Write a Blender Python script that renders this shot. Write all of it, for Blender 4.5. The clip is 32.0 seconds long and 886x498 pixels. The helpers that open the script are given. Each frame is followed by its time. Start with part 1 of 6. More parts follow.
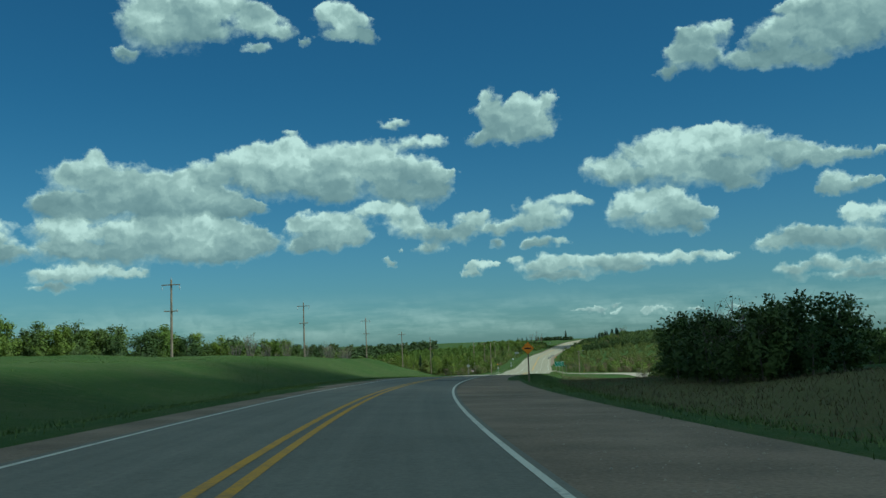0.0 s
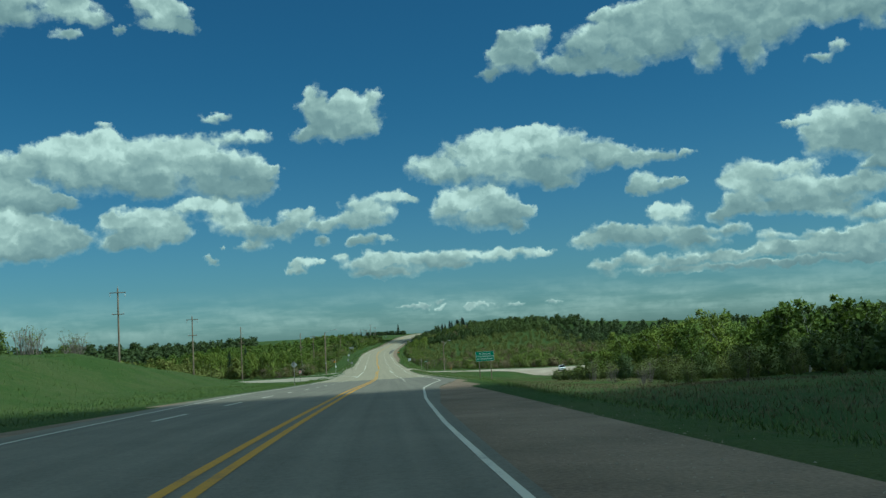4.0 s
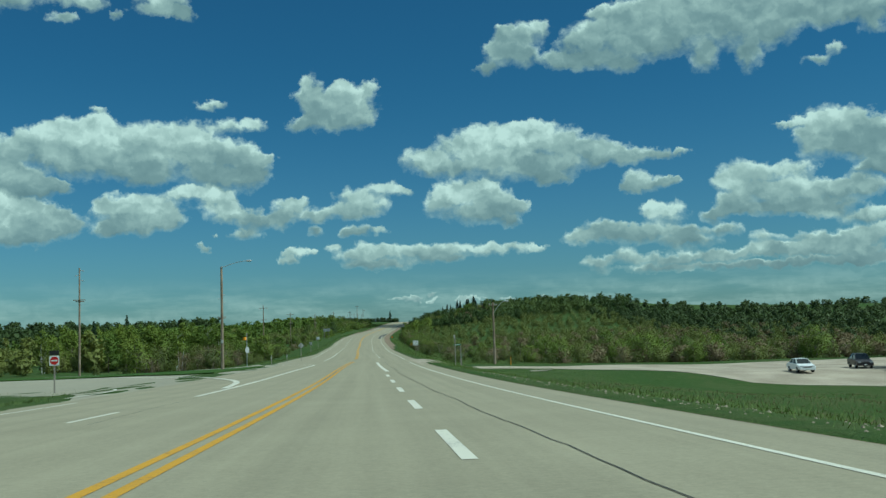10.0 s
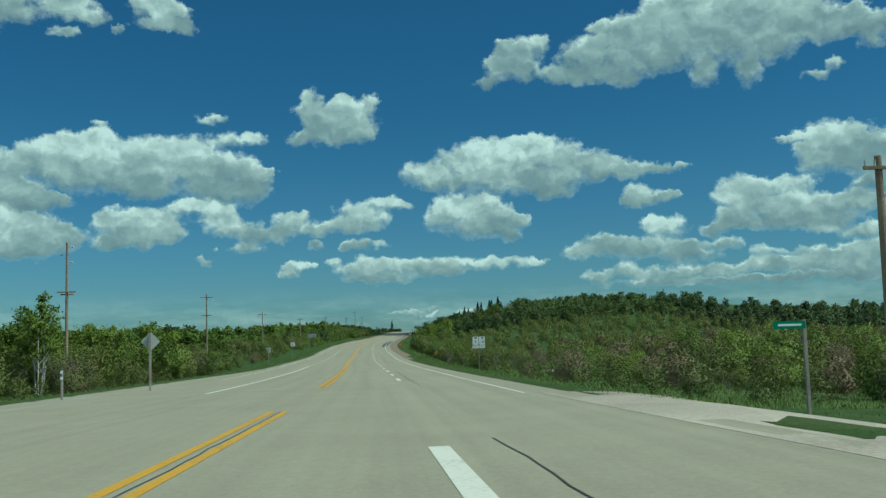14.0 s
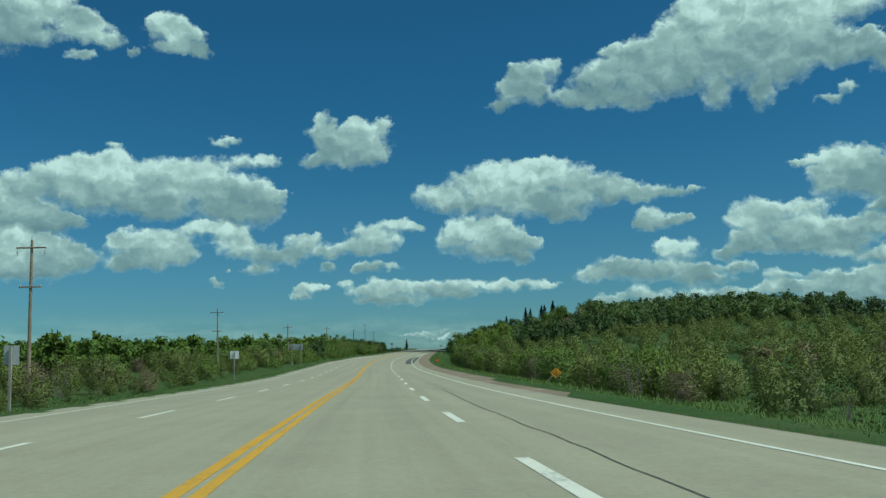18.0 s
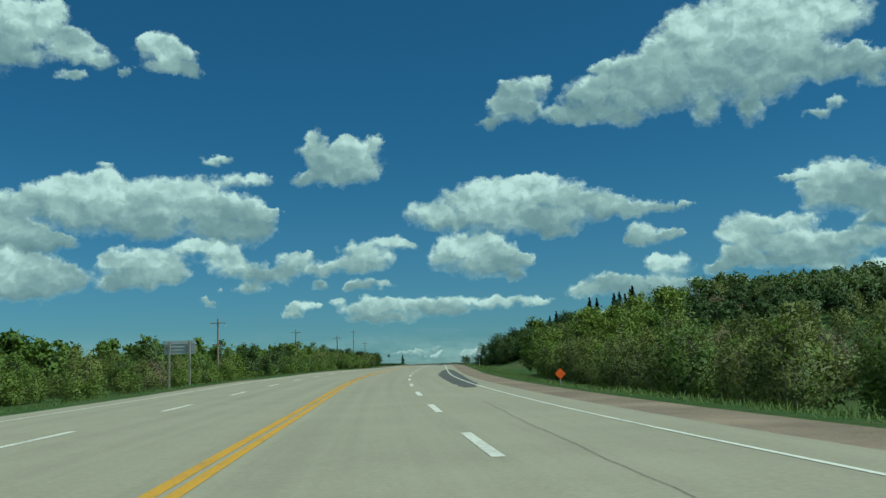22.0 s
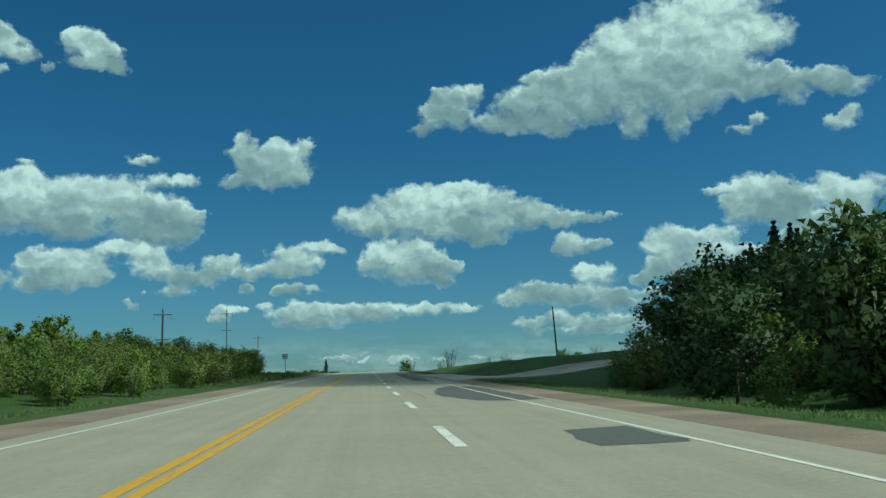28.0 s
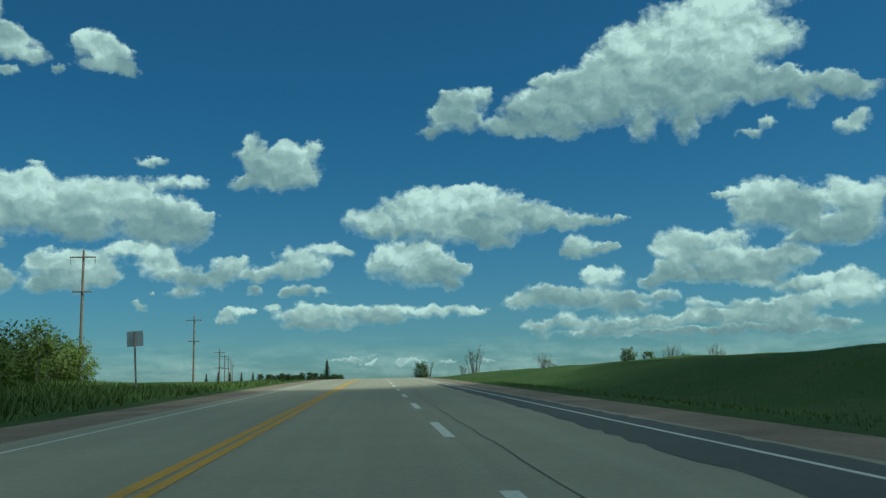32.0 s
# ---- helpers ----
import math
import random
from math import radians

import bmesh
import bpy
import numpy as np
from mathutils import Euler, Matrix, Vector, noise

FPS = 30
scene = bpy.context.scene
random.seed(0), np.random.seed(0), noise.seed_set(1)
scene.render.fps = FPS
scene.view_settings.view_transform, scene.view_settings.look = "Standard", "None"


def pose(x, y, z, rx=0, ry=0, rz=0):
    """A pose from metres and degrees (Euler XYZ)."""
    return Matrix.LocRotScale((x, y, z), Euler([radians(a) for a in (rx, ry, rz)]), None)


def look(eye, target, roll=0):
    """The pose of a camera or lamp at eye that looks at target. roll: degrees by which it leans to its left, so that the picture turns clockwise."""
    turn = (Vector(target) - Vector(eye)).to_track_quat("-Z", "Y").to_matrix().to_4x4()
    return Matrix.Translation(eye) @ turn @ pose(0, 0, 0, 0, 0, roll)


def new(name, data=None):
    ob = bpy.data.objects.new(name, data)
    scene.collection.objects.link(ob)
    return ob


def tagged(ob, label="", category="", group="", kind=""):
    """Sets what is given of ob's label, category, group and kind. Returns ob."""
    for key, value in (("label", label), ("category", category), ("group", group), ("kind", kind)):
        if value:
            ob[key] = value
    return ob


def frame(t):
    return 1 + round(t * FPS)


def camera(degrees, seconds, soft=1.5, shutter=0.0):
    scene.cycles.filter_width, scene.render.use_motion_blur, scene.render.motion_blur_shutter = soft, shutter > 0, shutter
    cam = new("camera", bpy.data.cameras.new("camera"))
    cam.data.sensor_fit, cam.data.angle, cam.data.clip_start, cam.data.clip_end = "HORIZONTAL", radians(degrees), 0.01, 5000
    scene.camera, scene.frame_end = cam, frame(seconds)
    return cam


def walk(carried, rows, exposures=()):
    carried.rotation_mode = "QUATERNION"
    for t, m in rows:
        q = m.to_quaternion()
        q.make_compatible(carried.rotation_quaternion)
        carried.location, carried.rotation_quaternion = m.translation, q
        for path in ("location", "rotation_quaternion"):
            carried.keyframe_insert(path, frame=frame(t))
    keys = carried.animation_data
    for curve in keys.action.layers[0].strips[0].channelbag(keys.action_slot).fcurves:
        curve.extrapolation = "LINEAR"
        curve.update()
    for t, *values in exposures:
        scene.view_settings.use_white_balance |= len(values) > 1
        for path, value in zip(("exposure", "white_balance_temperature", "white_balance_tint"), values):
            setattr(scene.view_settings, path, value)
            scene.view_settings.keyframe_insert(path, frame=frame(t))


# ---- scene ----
cam = camera(50.25, 32.0, soft=1.4)
PATH = [
    (0.0, pose(0.00, 0.00, 0.00, 95.78, 2.10, -1.40)),
    (0.5, pose(-0.36, 13.27, -0.26, 95.68, 2.53, -2.80)),
    (1.0, pose(-0.44, 26.49, -0.54, 95.65, 2.62, -5.37)),
    (1.5, pose(-0.24, 39.66, -0.83, 95.53, 1.47, -6.05)),
    (2.0, pose(0.23, 52.76, -1.12, 95.31, 2.69, -7.33)),
    (2.5, pose(0.99, 65.80, -1.43, 95.04, 3.04, -8.28)),
    (3.0, pose(2.07, 78.77, -1.75, 95.37, 2.93, -9.72)),
    (3.5, pose(3.46, 91.67, -2.07, 95.13, 3.15, -10.92)),
    (4.0, pose(5.12, 104.50, -2.41, 95.14, 3.15, -11.92)),
    (4.5, pose(6.97, 117.30, -2.78, 95.06, 2.82, -12.93)),
    (6.5, pose(15.23, 168.38, -4.59, 94.82, 1.78, -13.77)),
    (7.0, pose(17.30, 181.19, -5.07, 94.69, 2.65, -13.43)),
    (7.5, pose(19.30, 194.04, -5.55, 94.82, 1.49, -13.26)),
    (8.0, pose(21.22, 206.91, -6.01, 94.96, 1.93, -13.06)),
    (8.5, pose(23.11, 219.80, -6.47, 94.95, 2.88, -12.73)),
    (9.0, pose(24.99, 232.69, -6.93, 94.73, 2.74, -12.63)),
    (9.5, pose(26.87, 245.58, -7.40, 94.63, 2.35, -12.39)),
    (10.0, pose(28.75, 258.46, -7.86, 94.70, 1.85, -12.47)),
    (10.5, pose(30.60, 271.33, -8.31, 94.87, 1.75, -12.66)),
    (11.0, pose(32.40, 284.20, -8.72, 95.14, 1.46, -12.67)),
    (11.5, pose(34.14, 297.07, -9.09, 95.21, 1.49, -12.58)),
    (12.0, pose(35.86, 309.95, -9.42, 95.41, 1.69, -12.45)),
    (12.5, pose(37.59, 322.82, -9.72, 95.47, 1.78, -12.54)),
    (13.0, pose(39.39, 335.70, -10.01, 95.58, 1.83, -12.65)),
    (13.5, pose(41.28, 348.58, -10.28, 95.50, 1.72, -12.54)),
    (15.5, pose(48.87, 400.55, -11.23, 96.08, 2.11, -12.14)),
    (16.0, pose(50.59, 413.75, -11.43, 96.37, 1.87, -11.84)),
    (16.5, pose(52.27, 427.03, -11.59, 96.51, 1.96, -11.65)),
    (17.0, pose(53.94, 440.41, -11.73, 96.65, 1.75, -11.65)),
    (17.5, pose(55.62, 453.88, -11.83, 96.91, 1.70, -11.64)),
    (18.0, pose(57.33, 467.43, -11.90, 96.92, 1.47, -11.76)),
    (18.5, pose(59.08, 481.08, -11.93, 97.07, 1.58, -11.96)),
    (19.0, pose(60.91, 494.80, -11.95, 97.05, 1.59, -12.26)),
    (19.5, pose(62.83, 508.58, -11.95, 97.36, 1.85, -12.34)),
    (20.0, pose(64.82, 522.43, -11.93, 97.33, 1.66, -12.44)),
    (20.5, pose(66.84, 536.35, -11.88, 97.37, 1.87, -12.28)),
    (21.0, pose(68.84, 550.35, -11.79, 97.50, 1.77, -12.25)),
    (21.5, pose(70.81, 564.43, -11.66, 97.63, 1.98, -12.19)),
    (22.0, pose(72.77, 578.59, -11.48, 97.95, 2.00, -12.18)),
    (22.5, pose(74.80, 592.80, -11.26, 98.21, 2.29, -12.37)),
    (23.0, pose(76.95, 607.05, -10.98, 98.05, 2.69, -12.64)),
    (23.5, pose(79.26, 621.31, -10.65, 98.33, 3.07, -12.89)),
    (24.0, pose(81.71, 635.56, -10.28, 98.26, 3.01, -13.37)),
    (24.5, pose(84.30, 649.76, -9.89, 98.11, 3.02, -13.95)),
    (25.0, pose(87.03, 663.88, -9.50, 98.50, 3.19, -14.71)),
    (25.5, pose(89.87, 677.89, -9.14, 98.32, 2.62, -15.30)),
    (26.0, pose(92.80, 691.78, -8.79, 98.41, 2.17, -15.86)),
    (26.5, pose(95.77, 705.53, -8.47, 98.31, 1.66, -16.26)),
    (28.5, pose(107.43, 759.48, -7.32, 98.21, 1.41, -16.72)),
    (29.0, pose(110.28, 772.81, -7.04, 98.28, 1.04, -16.76)),
    (29.5, pose(113.11, 786.15, -6.75, 98.33, 1.23, -16.68)),
    (30.0, pose(115.92, 799.52, -6.45, 98.48, 1.12, -16.61)),
    (30.5, pose(118.74, 812.92, -6.15, 98.53, 1.32, -16.29)),
    (31.0, pose(121.58, 826.38, -5.84, 98.55, 0.90, -16.20)),
    (31.5, pose(124.45, 839.87, -5.54, 98.45, 1.20, -16.12)),
    (32.0, pose(127.33, 853.41, -5.24, 98.37, 1.22, -16.11)),
]
# the clip's camera leans to cyan-green
walk(cam, PATH, [(0.0, 0.0, 5500.0, -12.0), (32.0, 0.0, 5500.0, -12.0)])

# ---- world, sun, sky with its cumulus field ----
SUN_AZ, SUN_EL = 118.0, 52.0   # degrees, clockwise from +y, and above the horizon
scene.view_settings.exposure = 0.0

# cumulus clouds, each a heap of heads: azimuth (clockwise from +y), elevation, half width, half height, in degrees
CLOUDS = []
CLOUDS += [[(4.7, 13.9, 0.92, 1.44), (4.4, 14.8, 0.5, 0.48), (5.9, 13.4, 1.76, 1.3), (7.6, 13.7, 1.41, 1.23), (8.4, 14.5, 0.5, 0.55), (6.8, 14.5, 0.71, 0.41), (4, 12.3, 0.84, 0.55), (5.9, 12.5, 2.11, 0.62), (7.9, 12.8, 0.88, 0.75)]]
great_cloud = [(17.6, 17, 1.55, 0.97), (16.3, 16.2, 1.14, 0.84), (19.1, 17.6, 0.68, 0.52), (16.8, 17.5, 0.74, 0.52), (15.7, 15.4, 0.94, 0.39), (18.1, 15.9, 1.21, 0.71), (20.1, 15.6, 1.07, 0.58), (21.4, 16.4, 1.68, 1.09), (22.6, 18.2, 1.02, 0.39), (23.4, 17.2, 2.02, 1.35), (22, 15.4, 2, 0.58), (25.1, 17.7, 2.03, 1.48), (25.3, 15.9, 2.34, 0.97), (24, 15, 1, 0.52), (26.8, 19.1, 1.36, 1.48), (27.6, 16.8, 2.02, 1.48), (28.1, 20.2, 1.37, 1.16), (29.3, 18.5, 2.17, 1.93)]
great_cloud += [(28.8, 15, 1, 0.9), (30.7, 19.7, 2.19, 1.42), (30.5, 16.5, 2.02, 1.42), (31.1, 14.8, 0.8, 0.9), (32.4, 17.8, 2.17, 1.8), (32.6, 15.9, 1.34, 0.9), (33.1, 19.7, 2.26, 1.42), (34.2, 17.3, 2.02, 1.29), (35.2, 19.3, 2.05, 1.42), (37, 19.4, 1.5, 1.09), (35.7, 16.7, 1.68, 0.97), (33.3, 21.3, 4.49, 1.29), (37.1, 16.7, 1.55, 0.77), (38.8, 16.6, 1.55, 0.71), (40.1, 16.4, 1.21, 0.77), (37.9, 15.7, 1, 0.58), (41.2, 15.9, 1.34, 0.64), (37.2, 17.5, 0.68, 0.45)]
CLOUDS.append(great_cloud)
CLOUDS += [[(35, 14.3, 0.8, 0.32), (35.8, 14.8, 0.6, 0.39)],
    [(40.3, 14, 0.86, 0.58), (40.8, 14.4, 0.8, 0.52)],
    [(11.5, 10.2, 1.53, 0.69), (12.4, 9.5, 1.74, 0.55), (13.8, 10.6, 1.74, 1.16), (15.2, 11.4, 1.4, 0.89), (16.9, 11, 2.09, 1.3), (19.2, 10.9, 2.09, 1.23), (17.8, 11.9, 1.4, 0.41), (21.4, 10.2, 1.95, 1.1), (16.2, 9.5, 2.78, 0.96), (19.1, 9.2, 2.08, 0.82), (19.6, 8.6, 1.04, 0.41), (22.9, 10, 1.39, 0.75), (24.3, 9.7, 1.53, 0.55), (26, 9.7, 1.04, 0.41), (27.2, 9.8, 0.56, 0.24)]]
CLOUDS += [[(13.2, 8.2, 1.25, 0.75), (12.6, 7.4, 1.04, 0.89), (14.7, 7.7, 1.59, 1.1), (16.3, 7.4, 1.24, 0.96), (17.4, 7.1, 0.62, 0.48), (15, 6.6, 2.21, 0.62), (16.9, 6.2, 0.69, 0.41), (15.4, 8.4, 0.83, 0.41)],
    [(24.4, 8.4, 0.76, 0.55), (25.2, 8, 1.52, 0.55), (26.4, 8.1, 0.76, 0.27), (23.9, 7.8, 0.62, 0.41)]]
CLOUDS += [[(-12.2, 10.5, 1.6, 0.75), (-11, 11, 1.4, 0.89), (-9.8, 11.7, 1.19, 0.69), (-7.4, 12.1, 0.91, 0.62), (-8.6, 11.8, 1.19, 0.75), (-9.5, 10.6, 2.09, 1.1), (-6.7, 11.2, 1.75, 1.3), (-8.3, 9.7, 2.43, 0.89), (-5.8, 10.3, 1.74, 1.3), (-4.2, 11.6, 1.75, 0.82), (-3.6, 10.3, 1.95, 1.37), (-5.2, 9.3, 1.74, 0.75), (-2.1, 11.6, 1.4, 0.82), (-0.3, 12.2, 1.19, 0.55), (1.4, 12.3, 0.84, 0.41), (-1.4, 10.3, 1.6, 1.3), (0.4, 10.5, 1.39, 1.03), (1.4, 9.8, 1.18, 0.89), (2.1, 10.3, 0.56, 0.27), (-1, 9.1, 1.73, 0.75), (1, 9, 1.18, 0.69)]]
CLOUDS += [[(-12.7, 9.1, 1.53, 1.23), (-11.5, 8.7, 1.39, 0.75), (-13.9, 9.7, 1.74, 1.16), (-9.8, 8.6, 0.69, 0.34), (-15, 8.5, 1.73, 1.16)],
    [(-12.4, 6.9, 2.07, 1.1), (-10.9, 6.9, 1.86, 0.96), (-9.5, 6.6, 1.52, 0.62), (-11.5, 6, 2.41, 0.62), (-14.1, 6.9, 2.07, 1.23), (-12.7, 7.7, 1.38, 0.55)],
    [(-7.2, 7.3, 0.9, 0.62), (-5.9, 7.5, 1.38, 0.82), (-4.2, 7.5, 1.59, 0.89), (-2.8, 8.3, 0.9, 0.41), (-6.9, 6.2, 0.96, 0.62), (-5.6, 6.3, 1.52, 0.62), (-3.6, 6.7, 1.17, 0.55), (-5, 6.8, 1.73, 0.82)]]
CLOUDS += [[(-1.3, 8.2, 1.25, 0.55), (-0.6, 7.3, 1.38, 0.75), (0.4, 7, 1.17, 0.62), (0.8, 5.8, 1.03, 0.41), (-0.3, 8, 1.04, 0.41), (1.3, 6.5, 0.9, 0.55)],
    [(3.4, 7.3, 1.31, 0.69), (2.7, 6.6, 1.1, 0.62), (3.9, 7.6, 0.69, 0.41), (4.9, 6.8, 0.9, 0.41), (4.9, 6, 0.69, 0.34), (6.1, 7.1, 1.17, 0.55), (7.1, 7.9, 1.18, 0.69), (8.9, 8.4, 1.39, 0.48), (10.4, 8.2, 0.76, 0.34), (8.5, 7.5, 1.38, 0.62), (7.5, 7, 1.17, 0.41)],
    [(7.6, 5.9, 1.03, 0.48), (6.9, 5.8, 0.55, 0.31), (8.8, 6, 0.48, 0.27)],
    [(3.5, 4.6, 0.62, 0.38), (4, 4.8, 0.83, 0.27), (3.3, 4.2, 0.55, 0.27), (4.8, 4.7, 0.41, 0.21)]]
CLOUDS += [[(8.1, 4.8, 1.24, 0.48), (7.4, 4.3, 1.51, 0.62), (6, 4.9, 0.55, 0.34), (9.6, 4.5, 1.51, 0.62), (11.5, 4.6, 1.37, 0.48), (13.2, 4.6, 1.37, 0.48), (15.3, 4.6, 1.17, 0.45), (17, 4.6, 1.24, 0.38), (18.4, 4.6, 0.62, 0.24), (8.7, 3.8, 2.4, 0.34), (12.5, 4.1, 2.06, 0.31)],
    [(-1.7, 5.1, 0.38, 0.21), (-0.9, 5.7, 0.24, 0.14)],
    [(-1.1, 13.4, 0.92, 0.31)],
    [(-7.6, 12.9, 0.56, 0.27)],
    [(-12.9, 19.5, 2.18, 1.37), (-12, 18.5, 1.45, 0.55), (-14.3, 19, 2.17, 1.71), (-13.2, 20.6, 2.93, 1.37), (-16, 19.1, 1.81, 1.71), (-17.1, 17.2, 0.72, 0.41)]]
CLOUDS += [[(-9, 19.3, 1.81, 0.75), (-8, 18.7, 1.23, 0.48), (-9.9, 19, 0.94, 0.55), (-9.3, 17.9, 0.94, 0.34)],
    [(-11.1, 20.9, 1.32, 0.87), (-9.6, 19.9, 1.31, 0.58), (-10.2, 21.4, 0.78, 0.72)],
    [(-4.5, 19.7, 1.46, 0.96), (-5.3, 20, 0.73, 0.55), (-3.4, 19.3, 1.23, 0.89), (-4.2, 18.6, 1.81, 0.41), (-2.7, 18.5, 0.79, 0.41), (-6.5, 18.2, 0.36, 0.34)],
    [(-19.7, 10.3, 1.84, 1.01), (-21, 8.7, 1.32, 0.87), (-18.1, 9.8, 2.2, 1.37), (-16.1, 9.6, 2.05, 1.3), (-18.7, 11.3, 0.74, 0.58), (-14, 9.3, 2.05, 1.08), (-12, 8.8, 1.83, 0.87), (-10.2, 8.4, 1.32, 0.51), (-16.8, 8.6, 3.66, 0.8), (-20, 8.4, 2.19, 0.72)]]
CLOUDS += [[(-21.3, 7.2, 1.24, 0.65), (-19.4, 6.9, 2.04, 1.16), (-16.6, 7.2, 1.68, 0.8), (-16.1, 6.2, 2.54, 1.08), (-13.4, 6.8, 2.18, 1.01), (-10.9, 6.8, 1.82, 0.94), (-9.2, 6.2, 1.09, 0.43), (-20.7, 6, 1.82, 0.65), (-12, 5.6, 2.54, 0.58), (-18.4, 5.7, 2.18, 0.58)],
    [(-19.4, 4.8, 2.54, 0.51), (-20.7, 4.5, 1.6, 0.51), (-16.8, 4.8, 1.23, 0.29), (-21, 3.9, 1.3, 0.25)],
    [(-24.4, 7.3, 1.46, 0.72), (-24.7, 6.2, 2.18, 0.94), (-23.5, 5.7, 1.31, 0.58), (-26.8, 6.5, 2.18, 1.08)]]
CLOUDS += [[(35.4, 10.8, 1.95, 0.96), (36.6, 10.2, 1.74, 1.16), (34.4, 10, 1.11, 0.82), (35.6, 9.2, 2.08, 0.75), (34.3, 10.9, 0.91, 0.34), (32.9, 10.8, 0.7, 0.24), (37.4, 9.7, 1.25, 1.1)],
    [(39.4, 10.5, 1.18, 0.9), (40.2, 9.7, 1.44, 0.97), (38.2, 8.6, 1.3, 0.77), (39.4, 8, 1.82, 0.64), (40.4, 8.5, 1.63, 0.84), (37.3, 8, 1.3, 0.45), (41.3, 10, 1.31, 1.16)]]
CLOUDS += [[(30.1, 8.3, 1.32, 0.75), (29.4, 7.8, 0.97, 0.48), (31.6, 8.3, 1.52, 0.55), (33.5, 8.2, 1.25, 0.55), (29.7, 6.5, 1.24, 0.75), (31.3, 7.2, 1.93, 0.82), (33.4, 7, 2.07, 0.89), (35.5, 7, 2.07, 0.75), (36.9, 7, 1.73, 0.62), (31.8, 6.1, 2.76, 0.48), (34.8, 6, 2.41, 0.48), (28.8, 6, 0.69, 0.48)],
    [(36.3, 5.2, 1.03, 0.41), (37.1, 5.3, 0.69, 0.41)],
    [(26.1, 6.3, 1.45, 0.75), (25.2, 6.5, 0.69, 0.48), (22.1, 5.5, 1.51, 0.62), (20.9, 5, 1.03, 0.48), (23.4, 5.1, 1.72, 0.69), (25.6, 5.1, 1.72, 0.69), (27.2, 5, 1.03, 0.55), (29.2, 5.1, 1.17, 0.41), (27.3, 4.4, 2.06, 0.41)]]
CLOUDS += [[(22, 3.5, 1.17, 0.55), (23.8, 3.8, 1.03, 0.55), (25.6, 3.5, 1.58, 0.48), (27.6, 3.6, 1.58, 0.41), (29.5, 3.6, 1.37, 0.41), (31.5, 4.5, 1.03, 0.48), (33.8, 4.4, 1.17, 0.48), (31.3, 3.8, 1.51, 0.41), (33.4, 3.7, 1.72, 0.48), (35.5, 3.7, 1.72, 0.48), (36.5, 4.1, 1.37, 0.41), (27.8, 3, 5.49, 0.27), (34, 3, 4.12, 0.27), (36.9, 3.3, 1.72, 0.55)]]
CLOUDS += [[(38, 5.5, 0.97, 0.52), (39.3, 5.8, 1.62, 0.45), (34.9, 5.6, 1.1, 0.32), (35.7, 4.2, 1.49, 0.52), (34.5, 3.8, 1.61, 0.45), (37.3, 4.4, 1.42, 0.58), (39, 4.8, 1.42, 0.64), (40.3, 4.9, 1.62, 0.97), (33.3, 3.7, 1.94, 0.39), (36.4, 2.9, 1.29, 0.32), (39.1, 3, 1.29, 0.45)],
    [(11.9, 1.9, 0.45, 0.16)],
    [(10.4, 1.8, 0.52, 0.13)],
    [(10.9, 1.7, 0.55, 0.21)],
    [(10, 1.7, 0.69, 0.14)],
    [(13.7, 1.6, 0.51, 0.22), (12, 1.6, 0.36, 0.14)],
    [(16.4, 1.5, 0.65, 0.18)],
    [(18.6, 1.5, 0.65, 0.18)],
    [(14.3, 1.7, 0.84, 0.16)]]


class Nodes:
    """Short hand for a node tree: n(type, inputs..., key=value) adds one node and returns its first output."""

    def __init__(self, tree):
        self.tree = tree

    def add(self, kind, **props):
        node = self.tree.nodes.new(kind)
        for key, value in props.items():
            setattr(node, key, value)
        return node

    def put(self, sock, value):
        if isinstance(value, bpy.types.NodeSocket):
            self.tree.links.new(value, sock)
        elif value is not None:
            sock.default_value = value

    def math(self, op, a, b=None, c=None, clamp=False):
        node = self.add("ShaderNodeMath", operation=op, use_clamp=clamp)
        for sock, value in zip(node.inputs, (a, b, c)):
            self.put(sock, value)
        return node.outputs[0]

    def vec(self, op, a, b=None, c=None):
        node = self.add("ShaderNodeVectorMath", operation=op)
        for sock, value in zip(node.inputs, (a, b, c)):
            self.put(sock, value)
        return node.outputs[1] if op in ("LENGTH", "DOT_PRODUCT", "DISTANCE") else node.outputs[0]

    def noise(self, vector, scale, detail=3.0, rough=0.55, dims="3D", distortion=0.0):
        node = self.add("ShaderNodeTexNoise", noise_dimensions=dims)
        self.put(node.inputs["Vector"], vector)
        for key, value in (("Scale", scale), ("Detail", detail), ("Roughness", rough), ("Distortion", distortion)):
            node.inputs[key].default_value = value
        return node.outputs[0]

    def ramp(self, fac, *stops):
        node = self.add("ShaderNodeValToRGB")
        self.put(node.inputs[0], fac)
        while len(node.color_ramp.elements) < len(stops):
            node.color_ramp.elements.new(0.5)
        for el, (at, col) in zip(node.color_ramp.elements, stops):
            el.position, el.color = at, (*col, 1.0) if len(col) == 3 else col
        return node.outputs[0]

    def mix(self, fac, a, b, blend="MIX"):
        node = self.add("ShaderNodeMix", data_type="RGBA", blend_type=blend)
        self.put(node.inputs[0], fac)
        for sock, value in ((node.inputs[6], a), (node.inputs[7], b)):
            self.put(sock, (*value, 1.0) if isinstance(value, tuple) and len(value) == 3 else value)
        return node.outputs[2]

    def span(self, value, lo, hi, to_lo=0.0, to_hi=1.0, smooth=True):
        node = self.add("ShaderNodeMapRange", interpolation_type="SMOOTHSTEP" if smooth else "LINEAR")
        self.put(node.inputs[0], value)
        for sock, v in zip(list(node.inputs)[1:5], (lo, hi, to_lo, to_hi)):
            sock.default_value = v
        return node.outputs[0]


